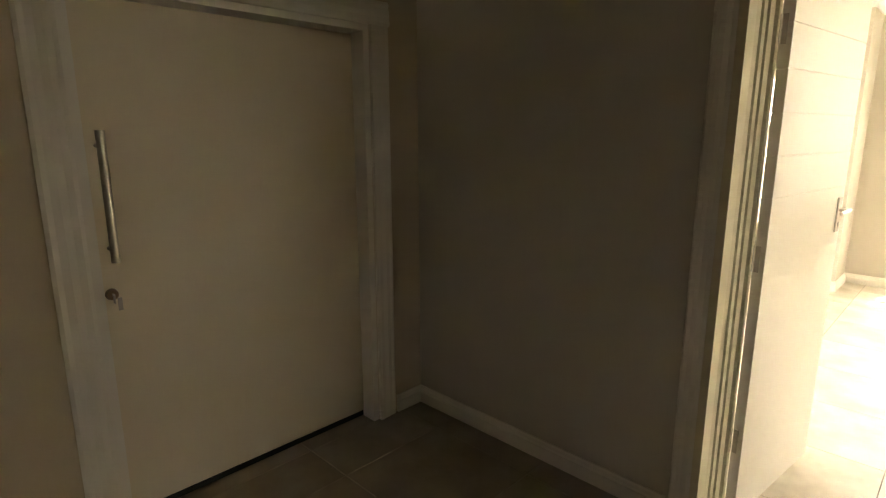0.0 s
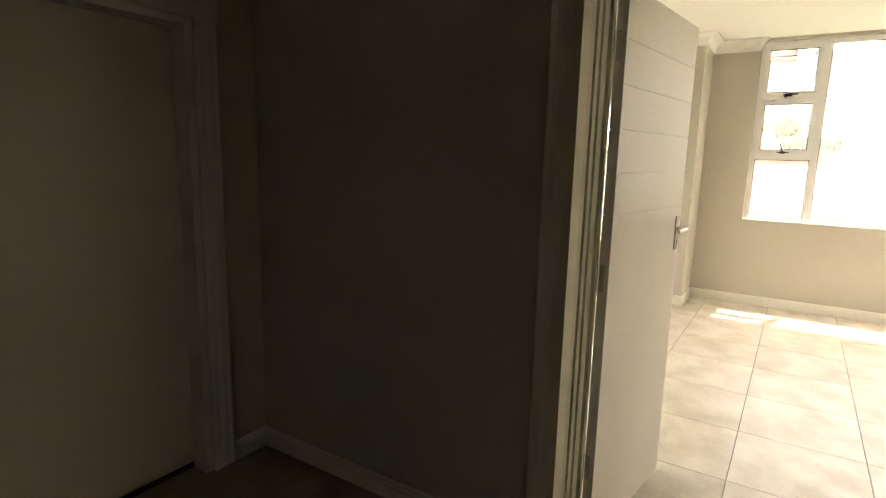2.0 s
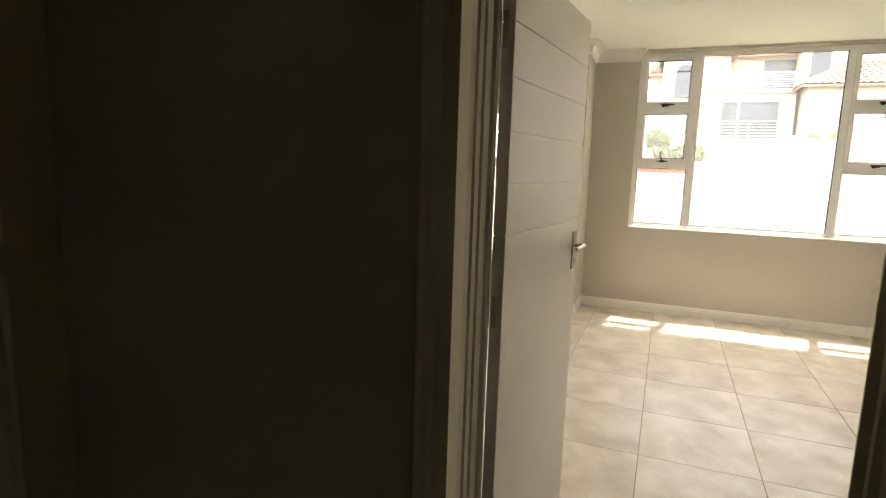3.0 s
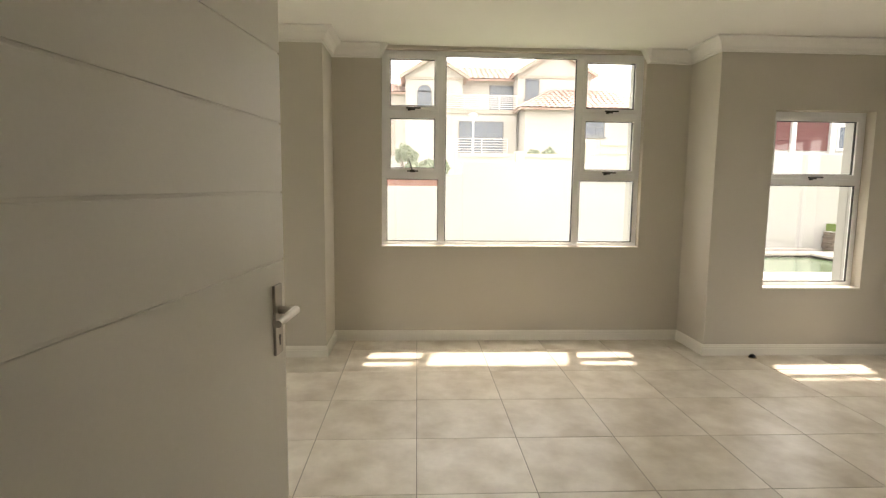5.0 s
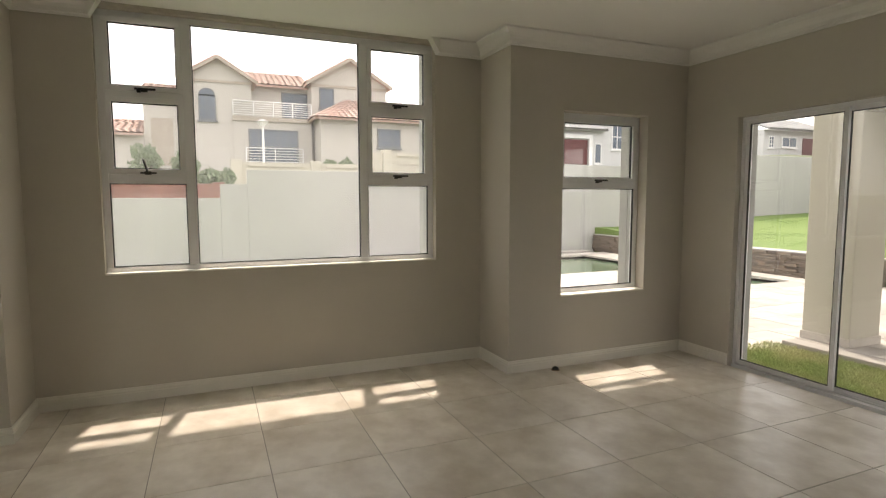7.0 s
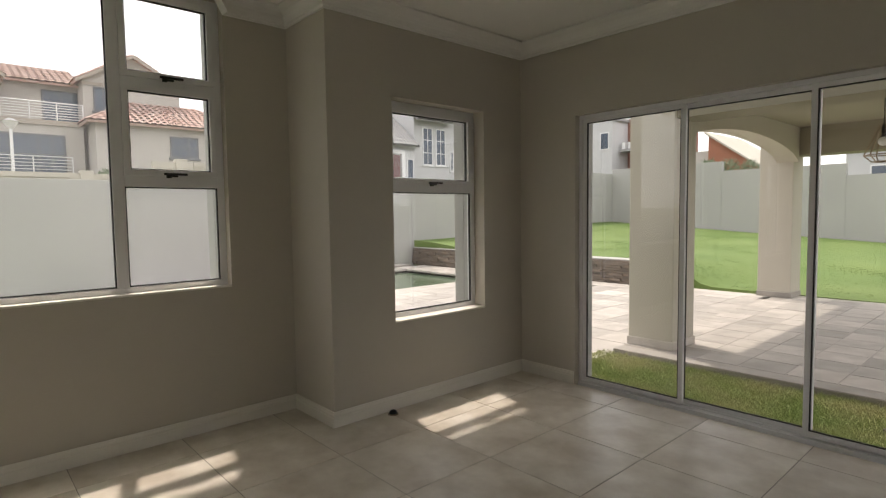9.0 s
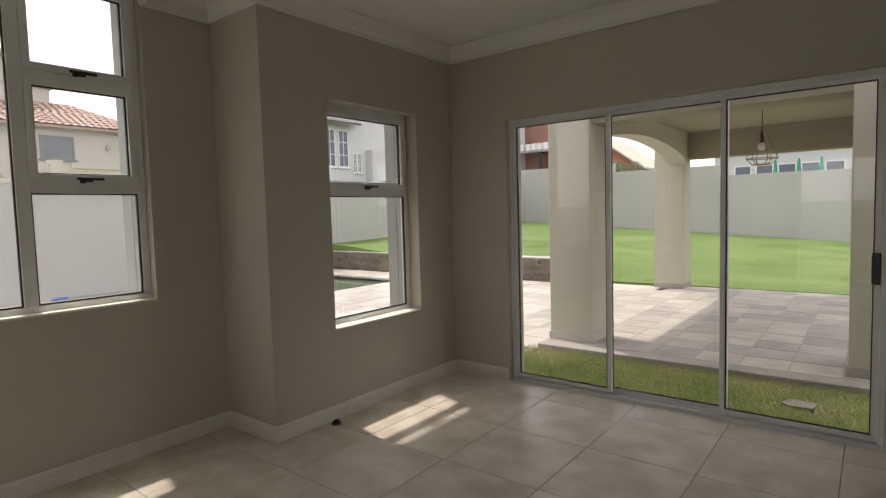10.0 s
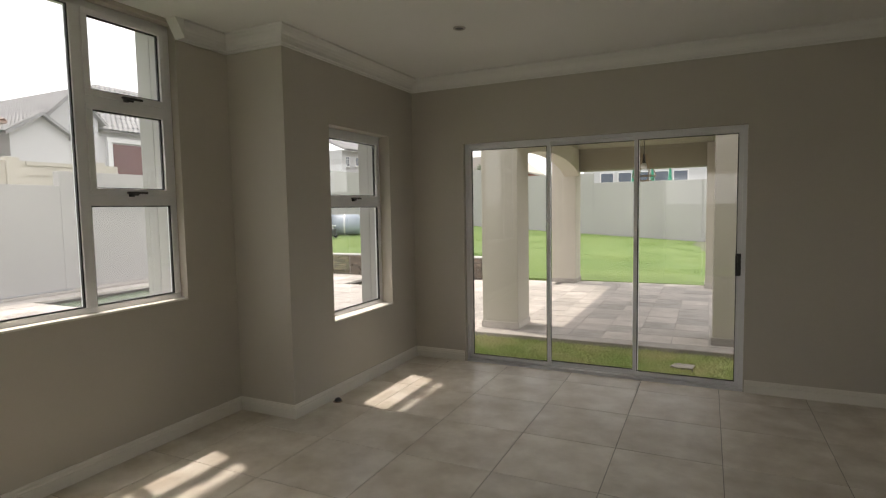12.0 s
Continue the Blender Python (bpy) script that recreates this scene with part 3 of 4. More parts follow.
# ---- outside: ground ----
def smooth_step(a, b, v):
    k = min(max((v - a) / (b - a), 0), 1)
    return k * k * (3 - 2 * k)


def ground_z(x, y):
    z = -0.16
    z += 3.1 * smooth_step(16, 36, x) * smooth_step(14, -2, y)
    z += 0.3 * smooth_step(-10.6, -20, y) * (1 - smooth_step(16, 30, x))
    z += 2.2 * smooth_step(-24, -45, y)
    z += 2.2 * smooth_step(10, 80, x) * smooth_step(5, 11, y)
    return z


def steps(lo, hi, fine_lo, fine_hi, fine):
    out = [lo, -400.0, -150.0, -80.0] + list(np.arange(fine_lo, fine_hi + 1e-6, fine)) + [80.0, 150.0, 400.0, hi]
    return out


gx, gy = steps(-2500.0, 2500.0, -50.0, 60.0, 2.0), steps(-2500.0, 2500.0, -60.0, 50.0, 2.0)
verts = [(x, y, ground_z(x, y)) for x in gx for y in gy]
k = len(gy)
faces = [(i * k + j, (i + 1) * k + j, (i + 1) * k + j + 1, i * k + j + 1) for i in range(len(gx) - 1) for j in range(k - 1)
         if not (gx[i] < 15.5 and gx[i + 1] > -3.0 and gy[j] < 6 and gy[j + 1] > -12.0)]
me = bpy.data.meshes.new("ground")
me.from_pydata(verts, [], faces)
me.materials.append(M_EARTH)
tagged(new("ground", me), "green and dry earth ground rising behind the walls", "ground", "", "structure")
structure("ground_under_house", B(-5.0, 16.1, -11.2, 1.0, -0.55, -0.19), M_JOINT, "bare earth under the paving", "ground")

# Unseen ground; dark grass is chosen to weaken light bounced indoors
structure("ground_north", B(-5.0, 6.619, 1.001, 6.1, -0.5, -0.17), M_GRASS, "unseen ground north of the house, dark grass to cut bounced light", "ground")

# lawns
LAWN_Y, SOUTH_Y, WX = -10.95, -21.4, 16.0


def lawn_z(x, y):
    south = smooth_step(LAWN_Y + 0.5, SOUTH_Y, y)
    bank = 0.44 * smooth_step(7.7 - 0.9 * max(LAWN_Y - y, 0), 8.5 + 0.9 * max(LAWN_Y - y, 0), x)
    return -0.04 + south * (0.17 + 0.066 * max(x - 4.0, -2.0)) + bank * (1 - south) + 0.2 * smooth_step(13.0, 16.0, x) * (1 - south)


bm = bmesh.new()
nx, ny = 100, 36
grid = [[bm.verts.new((-6 + (WX + 6) * i / nx, -10.72 + (SOUTH_Y + 10.72) * j / ny, 0)) for j in range(ny + 1)] for i in range(nx + 1)]
for r in grid:
    for v in r:
        v.co.z = lawn_z(v.co.x, v.co.y) + 0.012 * noise.noise(v.co * 0.8)
        if v.co.x < 8.4:
            v.co.y = min(v.co.y, LAWN_Y + 0.001)
for i in range(nx):
    for j in range(ny):
        bm.faces.new((grid[i][j], grid[i][j + 1], grid[i + 1][j + 1], grid[i + 1][j]))
skirt = [bm.verts.new((r[0].co.x, r[0].co.y, -0.4)) for r in grid]
for i in range(nx):
    bm.faces.new((grid[i][0], grid[i + 1][0], skirt[i + 1], skirt[i]))
bmesh.ops.dissolve_degenerate(bm, edges=bm.edges[:], dist=1e-4)
structure("lawn", bm, M_GRASS, "bright green mown lawn rising to the boundary wall", "lawn")
structure("lawn_strip", B(-2.0, 6.62, -5.66, YS - 0.245, -0.2, -0.1), M_TURF, "narrow strip of lawn along the house", "lawn")
bm = bmesh.new()
prism(bm, [(6.62, -0.3), (WX, -0.3), (WX, 0.0), (13.2, -0.05), (6.62, -0.14)], "y", -3.0, 1.0)
structure("lawn_corner", B(6.62, 7.62, -5.0, -3.0, -0.2, -0.1), M_GRASS, "patch of lawn at the corner of the house", "lawn")
structure("lawn_north", prism(bmesh.new(), [(6.62, -1.7), (WX, -1.7), (WX, -1.15), (7.6, -0.36), (6.62, -0.2)], "y", 1.001, 6.0), M_GRASS, "grass falling away to the boundary wall", "lawn")
structure("lawn_east", bm, M_GRASS, "grass rising from the house to the boundary wall", "lawn")


def blades(name, x0, x1, y0, y1, count, zf, h, label, material, w=0.004):
    """Grass blades, each a bent sliver."""
    rng = np.random.default_rng(5)
    vs, fs = [], []
    for x, y, a, s, lean in zip(rng.uniform(x0, x1, count), rng.uniform(y0, y1, count), rng.uniform(0, 6.28, count), rng.uniform(0.5, 1.2, count), rng.uniform(0.1, 0.9, count)):
        z = zf(x, y)
        dx, dy, hh = math.cos(a), math.sin(a), h * s
        i = len(vs)
        vs += [(x - dy * w, y + dx * w, z), (x + dy * w, y - dx * w, z), (x + dx * lean * hh * 0.4, y + dy * lean * hh * 0.4, z + hh * 0.65), (x + dx * lean * hh, y + dy * lean * hh, z + hh)]
        fs += [(i, i + 1, i + 2), (i + 1, i + 3, i + 2)]
    me = bpy.data.meshes.new(name)
    me.from_pydata(vs, [], fs)
    me.materials.append(material)
    return tagged(new(name, me), label, "grass", "", "stuff")


blades("grass", 2.4, 6.6, -5.65, YS - 0.26, 30000, lambda x, y: -0.102, 0.05, "green and straw-coloured grass blades of the lawn strip", M_BLADE)
blades("grass", 2.0, 15.9, SOUTH_Y + 0.02, LAWN_Y - 0.02, 170000, lambda x, y: lawn_z(x, y) - 0.01, 0.022, "short green grass blades of the mown lawn", M_LAWNBLADE, 0.006)

# ---- covered patio ----
structure("patio_slab", B(2.2, 6.48, LAWN_Y, -5.86, -0.3, -0.075), M_JOINT, "sand bed under the patio paving", "patio")
structure("patio_kerb", B(2.2, 6.48, -5.86, -5.66, -0.25, -0.03, bevel=0.012), M_PAVE, "pale concrete edge of the patio", "kerb")
structure("deck_bed", B(6.48, 15.62, -10.9, -3.0, -0.55, -0.34), M_POOL, "pool floor and bed under the paving", "paving")
structure("paving_edge", B(6.48, 8.6, -10.95, -10.6, -0.4, -0.085), M_PAVE, "stone strip between paving and lawn", "paving")
structure("ledge", B(15.62, WX, -10.3, -3.0, -0.4, -0.05, bevel=0.01), M_PAVE, "low stone ledge along the boundary wall", "ledge")


def column(x, y, w, d, top, base_z):
    c = thing("patio_column", (x, y, base_z), "square cream plastered patio column with a low plinth", "column", "patio columns")
    part("shaft", B(-w / 2, w / 2, -d / 2, d / 2, 0.0, top - base_z, bevel=0.012), M_CREAM, c)
    part("plinth", B(-w / 2 - 0.012, w / 2 + 0.012, -d / 2 - 0.012, d / 2 + 0.012, 0.0, 0.085, bevel=0.006), M_PAVE, c, "stone tile plinth")
    return c


PZ = -0.03
C1, C2, C3, C4 = (6.23, -6.19), (6.47, -10.66), (3.55, -6.19), (3.64, -10.66)
CS = 0.48
for c in (C1, C2, C3, C4):
    column(*c, CS, CS, 2.62, PZ)
structure("patio_ceiling", B(3.1, 6.66, -11.0, -5.9, 2.62, 2.78), M_SOFFIT, "cream plastered patio ceiling, darkened for its shade", "ceiling")
structure("patio_beam_north", B(C3[0] + CS / 2, C1[0] - CS / 2, -6.4, -5.98, 2.28, 2.62), M_SOFFIT, "cream plastered beam, darkened for its shade", "beam")
structure("patio_beam_south", B(C4[0] + CS / 2, C2[0] - CS / 2, -10.86, -10.46, 2.2, 2.62), M_SOFFIT, "cream plastered beam, darkened for its shade", "beam")
pts = [(C1[1] - CS / 2, 2.62), (C1[1] - CS / 2, 2.1)]
ya, yb = C1[1] - CS / 2, C2[1] + CS / 2
for i in range(17):
    k = i / 16
    pts.append((ya + (yb - ya) * k, 2.1 + 0.28 * math.sin(math.pi * k) ** 0.6))
pts += [(yb, 2.62)]
bm = bmesh.new()
for (a0, z0), (a1, z1) in zip(pts[2:-1], pts[3:-1]):
    prism(bm, [(a0, z0), (a1, z1), (a1, 2.62), (a0, 2.62)], "x", 6.16, 6.46)
structure("patio_arch_east", bm, M_CREAM, "cream plastered arch between the patio columns", "arch")
bm = bmesh.new()
for (a0, z0), (a1, z1) in zip(pts[2:-1], pts[3:-1]):
    prism(bm, [(a0, z0), (a1, z1), (a1, 2.62), (a0, 2.62)], "x", 3.42, 3.74)
structure("patio_arch_west", bm, M_CREAM, "cream plastered arch between the patio columns", "arch")

# pendant lantern: a faceted wire cage round a bulb
pend = thing("pendant_lamp", (4.70, -7.9, 1.86), "dark wire cage pendant lamp with a clear round bulb", "pendant lamp")
ring = [(0.165 * math.cos(math.pi / 3 * i), 0.165 * math.sin(math.pi / 3 * i), 0.07) for i in range(6)]
low = [(0.095 * math.cos(math.pi / 3 * i), 0.095 * math.sin(math.pi / 3 * i), 0.0) for i in range(6)]
bm = bmesh.new()
for i in range(6):
    j = (i + 1) % 6
    rod(bm, ring[i], ring[j], 0.006, n=6)
    rod(bm, low[i], low[j], 0.006, n=6)
    rod(bm, ring[i], low[i], 0.006, n=6)
    rod(bm, ring[i], (0.03 * math.cos(math.pi / 3 * i), 0.03 * math.sin(math.pi / 3 * i), 0.385), 0.006, n=6)
part("cage", bm, M_BRONZE, pend, "dark bronze wire cage")
part("cord", rod(bmesh.new(), (0, 0, 0.385), (0, 0, 0.76), 0.005, n=6), M_BLACK, pend)
part("socket", rod(bmesh.new(), (0, 0, 0.25), (0, 0, 0.39), 0.02, n=10), M_BLACK, pend)
bm = bmesh.new()
bmesh.ops.create_uvsphere(bm, u_segments=16, v_segments=10, radius=0.048, matrix=Matrix.Translation((0, 0, 0.21)))
part("bulb", bm, M_WHITE, pend, "round white bulb", smooth=True)

# ---- garden walls ----
def east_wall(name, y0, y1, top):
    structure(name, B(WX, WX + 0.22, y0, y1, -1.5, top, bevel=0.01), M_PLASTER, "white plastered boundary wall", "boundary wall")


east_wall("garden_wall_far", SOUTH_Y - 0.2, -14.0, 2.92)
east_wall("garden_wall_pool", -13.998, -6.3, 2.42)
east_wall("garden_wall_mid", -6.298, -0.98, 2.12)
east_wall("garden_wall_step", -0.978, -0.4, 1.79)
east_wall("garden_wall_low", -0.398, 4.9, 1.48)
east_wall("garden_wall_north", 4.902, 18.0, 1.16)
for nm, x0, x1, top in (("low", -8.0, 7.9, 2.39), ("mid", 7.902, 11.6, 2.76), ("high", 11.602, WX - 0.002, 3.1)):
    structure("garden_wall_south_" + nm, B(x0, x1, SOUTH_Y - 0.2, SOUTH_Y, -0.3, top, bevel=0.01), M_PLASTER, "white plastered boundary wall stepping up behind the lawn", "boundary wall")

# ---- pool and stone wall ----
ZP = -0.18
P1, P2 = (11.98, 14.98, -9.6, -5.1), (9.48, 10.98, -10.1, -9.1)
for p in (P1, P2):
    structure("pool_water", B(p[0], p[1], p[2], p[3], -0.335, ZP), M_WATER, "still green pool water", "water")
STONE_Y = -10.65


def retaining_wall(x0, x1, y, z0, courses, h):
    w = thing("retaining_wall", (x0, y, z0), "dark stacked slate retaining wall below the lawn", "retaining wall")
    part("core", B(0.0, x1 - x0, -0.3, -0.03, 0.0, courses * h - 0.005), M_SLATE, w)
    rng = random.Random(4)
    for c in range(courses):
        x = 0.0
        while x < x1 - x0 - 0.02:
            ln = min(rng.uniform(0.16, 0.45), x1 - x0 - x)
            dz = rng.uniform(0.002, 0.01)
            part("stone", B(x + 0.003, x + ln - 0.003, -0.08, rng.uniform(0.0, 0.045), c * h + dz * 0.4, (c + 1) * h - dz * 0.6), M_SLATE, w)
            x += ln
    part("coping", B(-0.02, x1 - x0, -0.32, 0.03, courses * h, courses * h + 0.025, bevel=0.006), M_PLASTER, w, "pale coping strip")
    return w


retaining_wall(8.35, 15.97, STONE_Y, -0.09, 9, 0.053)

# ---- neighbouring houses, trees and street beyond the walls ----
def face_window(parent, x, y0, y1, z0, z1, bars=(), rails=(), arch=False, frame_m=None, name="window"):
    """A house window in a wall that looks west: frame, glass, glazing bars and sill."""
    m = frame_m or M_WINFRAME
    f = 0.09
    bm = bmesh.new()
    box(bm, x - 0.06, x + 0.05, y0, y1, z0, z0 + f)
    if not arch:
        box(bm, x - 0.06, x + 0.05, y0, y1, z1 - f, z1)
    box(bm, x - 0.06, x + 0.05, y0, y0 + f, z0 + f, z1 - f)
    box(bm, x - 0.06, x + 0.05, y1 - f, y1, z0 + f, z1 - f)
    for k in bars:
        box(bm, x - 0.05, x + 0.03, y0 + (y1 - y0) * k - 0.03, y0 + (y1 - y0) * k + 0.03, z0 + f, z1 - f)
    for k in rails:
        box(bm, x - 0.05, x + 0.03, y0 + f, y1 - f, z0 + (z1 - z0) * k - 0.03, z0 + (z1 - z0) * k + 0.03)
    w = part(name, bm, m, parent)
    part("pane", B(x - 0.03, x + 0.02, y0 + f, y1 - f, z0 + f, z1 - (0 if arch else f)), M_DARKWIN, w, "dark reflecting glass")
    if arch:
        r, c = (y1 - y0) / 2, (y0 + y1) / 2
        pts = [(c + r * math.cos(math.pi * i / 10), z1 - f + r * math.sin(math.pi * i / 10)) for i in range(11)]
        part("pane", prism(bmesh.new(), [(c + (p - c) * 0.82, z1 - f + (q - z1 + f) * 0.82) for p, q in pts], "x", x - 0.03, x + 0.02), M_DARKWIN, w, "dark arched glass")
        part("arch_trim", prism(bmesh.new(), pts, "x", x - 0.025, x + 0.04), m, w)
    part("sill", B(x - 0.12, x + 0.02, y0 - 0.08, y1 + 0.08, z0 - 0.1, z0), m, w)
    return w


def tile_slope(parent, p, q, r, s, material, rows=9, name="roof"):
    """A pitched roof face p-q along the eave, r-s along the ridge, laid in stepped courses of pan tiles."""
    p, q, r, s = (Vector(v) for v in (p, q, r, s))
    n = (q - p).cross(s - p).normalized()
    if n.z < 0:
        n = -n
    bm = bmesh.new()
    for i in range(rows):
        a, b = i / rows, (i + 1) / rows + 0.03
        e0, e1 = p.lerp(s, a), q.lerp(r, a)
        f0, f1 = p.lerp(s, min(b, 1)), q.lerp(r, min(b, 1))
        cols = max(int((e1 - e0).length / 0.35), 2)
        for c in range(cols):
            for k0, k1, h0, h1 in ((0, 0.5, 0.03, 0.1), (0.5, 1, 0.1, 0.03)):
                u0, u1 = (c + k0) / cols, (c + k1) / cols
                vs = [e0.lerp(e1, u0) + n * (h0 + 0.05), e0.lerp(e1, u1) + n * (h1 + 0.05), f0.lerp(f1, u1) + n * h1, f0.lerp(f1, u0) + n * h0]
                bm.faces.new([bm.verts.new(v) for v in vs])
    w = [p, q, r, s]
    under = [bm.verts.new(v - n * 0.1) for v in w]
    upper = [bm.verts.new(v + n * 0.03) for v in w]
    bm.faces.new(under)
    for i in range(4):
        bm.faces.new((under[i], under[(i + 1) % 4], upper[(i + 1) % 4], upper[i]))
    return part(name, bm, material, parent, "red clay pan tiles" if material == M_ROOF else "grey concrete roof tiles")


def gable_roof(parent, x0, x1, y0, y1, eave, ridge, material, trim, over=0.35):
    """Two slopes with the ridge running away from the street."""
    c = (y0 + y1) / 2
    drop = (ridge - eave) * over / ((y1 - y0) / 2)
    tile_slope(parent, (x0 - over, y0 - over, eave - drop), (x1, y0 - over, eave - drop), (x1, c, ridge), (x0 - over, c, ridge), material)
    tile_slope(parent, (x0 - over, y1 + over, eave - drop), (x1, y1 + over, eave - drop), (x1, c, ridge), (x0 - over, c, ridge), material)
    part("fascia", prism(bmesh.new(), [(y0 - over, eave - drop - 0.16), (c, ridge - 0.16), (y1 + over, eave - drop - 0.16), (y1 + over, eave - drop), (c, ridge), (y0 - over, eave - drop)], "x", x0 - over - 0.05, x0 - over), trim, parent)


def gable_block(parent, x0, x1, y0, y1, base, eave, ridge, wall_m, roof_m):
    pts = [(y0, base), (y1, base), (y1, eave), ((y0 + y1) / 2, ridge - 0.1), (y0, eave)]
    part("wall", prism(bmesh.new(), pts, "x", x0, x1), wall_m, parent)
    gable_roof(parent, x0, x1, y0, y1, eave, ridge, roof_m, M_SANDDK if roof_m == M_ROOF else M_GREYROOF)


def railing(parent, x, y0, y1, z0, z1, bars=4):
    bm = bmesh.new()
    n = max(int((y1 - y0) / 1.1), 1)
    for i in range(n + 1):
        y = y0 + (y1 - y0) * i / n
        rod(bm, (x, y, z0), (x, y, z1), 0.03, n=8)
    for i in range(bars + 1):
        z = z0 + 0.12 + (z1 - z0 - 0.12) * i / bars
        rod(bm, (x, y0, z), (x, y1, z), 0.018 if i < bars else 0.03, n=6)
    part("railing", bm, M_WHITE, parent, "white tubular railing")


# sand-coloured double-storey house
HA = 38.0
ha = thing("house", (0, 0, 0), "sand plastered double-storey house with red tiled gables and balcony", "house")
gable_block(ha, HA, HA + 9, -2.7, 0.95, 2.2, 8.55, 9.68, M_SAND, M_ROOF)
part("string_course", B(HA - 0.06, HA + 0.02, -2.74, 0.99, 8.2, 8.36), M_SANDDK, ha)
face_window(ha, HA, -0.73, 0.21, 6.02, 7.5, (0.5,), (0.5,), arch=True)
part("wall", B(HA + 2.2, HA + 9, -6.5, -2.7, 2.2, 8.65), M_SAND, ha)
tile_slope(ha, (HA + 1.7, -6.5, 8.6), (HA + 1.7, -2.6, 8.6), (HA + 5.5, -2.6, 10.1), (HA + 5.5, -6.5, 10.1), M_ROOF)
face_window(ha, HA + 2.2, -6.45, -4.7, 6.45, 8.3, (0.5,))
part("balcony_base", B(HA - 0.1, HA + 2.2, -6.2, -1.65, 2.2, 6.25), M_SAND, ha)
part("balcony_slab", B(HA - 0.2, HA + 2.2, -6.25, -1.6, 6.1, 6.35), M_SANDDK, ha)
railing(ha, HA - 0.12, -6.2, -1.65, 6.35, 7.25, 6)
face_window(ha, HA - 0.1, -5.37, -2.47, 3.6, 5.63, (0.2, 0.4, 0.8), (0.5,))
railing(ha, HA - 0.35, -5.6, -2.3, 3.4, 4.5, 6)
gable_block(ha, HA + 0.5, HA + 9, -11.2, -6.35, 2.2, 8.9, 10.35, M_SAND, M_ROOF)
part("string_course", B(HA + 0.44, HA + 0.52, -11.24, -6.31, 8.5, 8.68), M_SANDDK, ha)
face_window(ha, HA + 0.5, -7.75, -6.82, 7.15, 8.45, (0.5,))
part("wall", B(HA - 2.0, HA + 0.5, -14.7, -6.4, 2.2, 6.3), M_SAND, ha)
tile_slope(ha, (HA - 2.5, -15.2, 6.2), (HA - 2.5, -5.95, 6.2), (HA + 0.5, -8.6, 7.75), (HA + 0.5, -12.0, 7.75), M_ROOF)
tile_slope(ha, (HA + 2.0, -15.3, 6.2), (HA - 2.5, -15.2, 6.2), (HA + 0.5, -12.0, 7.75), (HA + 0.6, -12.0, 7.75), M_ROOF)
tile_slope(ha, (HA - 2.5, -5.95, 6.2), (HA + 2.0, -5.95, 6.2), (HA + 0.6, -8.6, 7.75), (HA + 0.5, -8.6, 7.75), M_ROOF)
face_window(ha, HA - 2.0, -11.35, -9.87, 4.6, 5.75, (0.35,), (0.5,))
part("wall_lamp", rod(bmesh.new(), (HA - 2.12, -12.9, 5.2), (HA - 2.12, -12.9, 5.45), 0.1, 0.06, 10), M_BRONZE, ha)
part("wall", B(HA + 0.6, HA + 8, 0.95, 3.1, 2.4, 7.4), M_SAND, ha)
part("wall", B(HA + 0.4, HA + 8, 3.1, 5.1, 2.2, 5.15), M_SAND, ha)
tile_slope(ha, (HA - 0.1, 3.1, 5.1), (HA - 0.1, 5.6, 5.1), (HA + 3, 5.0, 6.2), (HA + 3, 3.1, 6.2), M_ROOF)
tile_slope(ha, (HA + 0.2, 0.95, 7.4), (HA + 0.2, 3.3, 7.4), (HA + 4, 3.3, 8.6), (HA + 4, 0.95, 8.6), M_ROOF)
# The porch recess is only its shade, painted as a flat darker panel
part("porch_shade_panel", B(HA + 0.56, HA + 0.62, 1.6, 2.75, 3.4, 6.1), M_SANDDK, ha, "flat panel coloured as the shade of a porch recess")

# its cream garden wall with piers
cw = thing("garden_fence_wall", (26.0, -1.2, 1.2), "cream plastered garden wall with piers and recessed panels", "garden wall")
part("wall", B(0.06, 0.24, -5.2, 0.2, 0.0, 1.72), M_CREAM, cw)
part("wall", B(0.06, 0.24, -13.2, -5.2, 0.0, 2.26), M_CREAM, cw)
for i in range(5):
    y, top = -0.2 - 3.1 * i, 1.82 if i < 2 else 2.38
    part("pier", B(-0.05, 0.35, y, y + 0.4, -0.6, top, bevel=0.02), M_CREAM, cw)
    if i < 4:
        part("panel_moulding", B(0.0, 0.06, y - 2.4, y - 0.25, top - 0.26, top - 0.12), M_CREAM, cw)
        part("panel_moulding", B(0.02, 0.06, y - 2.4, y - 0.25, top - 0.62, top - 0.56), M_CREAM, cw)
rw = thing("brick_wall", (20.0, -0.6, -0.2), "low red brick garden wall", "garden wall")
part("wall", B(0.0, 0.22, 0.0, 3.3, 0.0, 2.1), M_BRICKRED, rw)
for i in range(2):
    part("pier", B(-0.06, 0.28, 2.96 * i, 2.96 * i + 0.34, 0.0, 2.14), M_BRICKRED, rw)

lp = thing("street_lamp", (28.0, -2.42, 1.9), "white street lamp with a tapered glass head", "street lamp")
part("pole", rod(bmesh.new(), (0, 0, 0), (0, 0, 2.65), 0.06, 0.045, 12), M_WHITE, lp)
part("head", rod(bmesh.new(), (0, 0, 2.65), (0, 0, 2.88), 0.1, 0.24, 14), M_WHITE, lp)
part("cap", rod(bmesh.new(), (0, 0, 2.88), (0, 0, 3.0), 0.26, 0.05, 14), M_GREYROOF, lp)


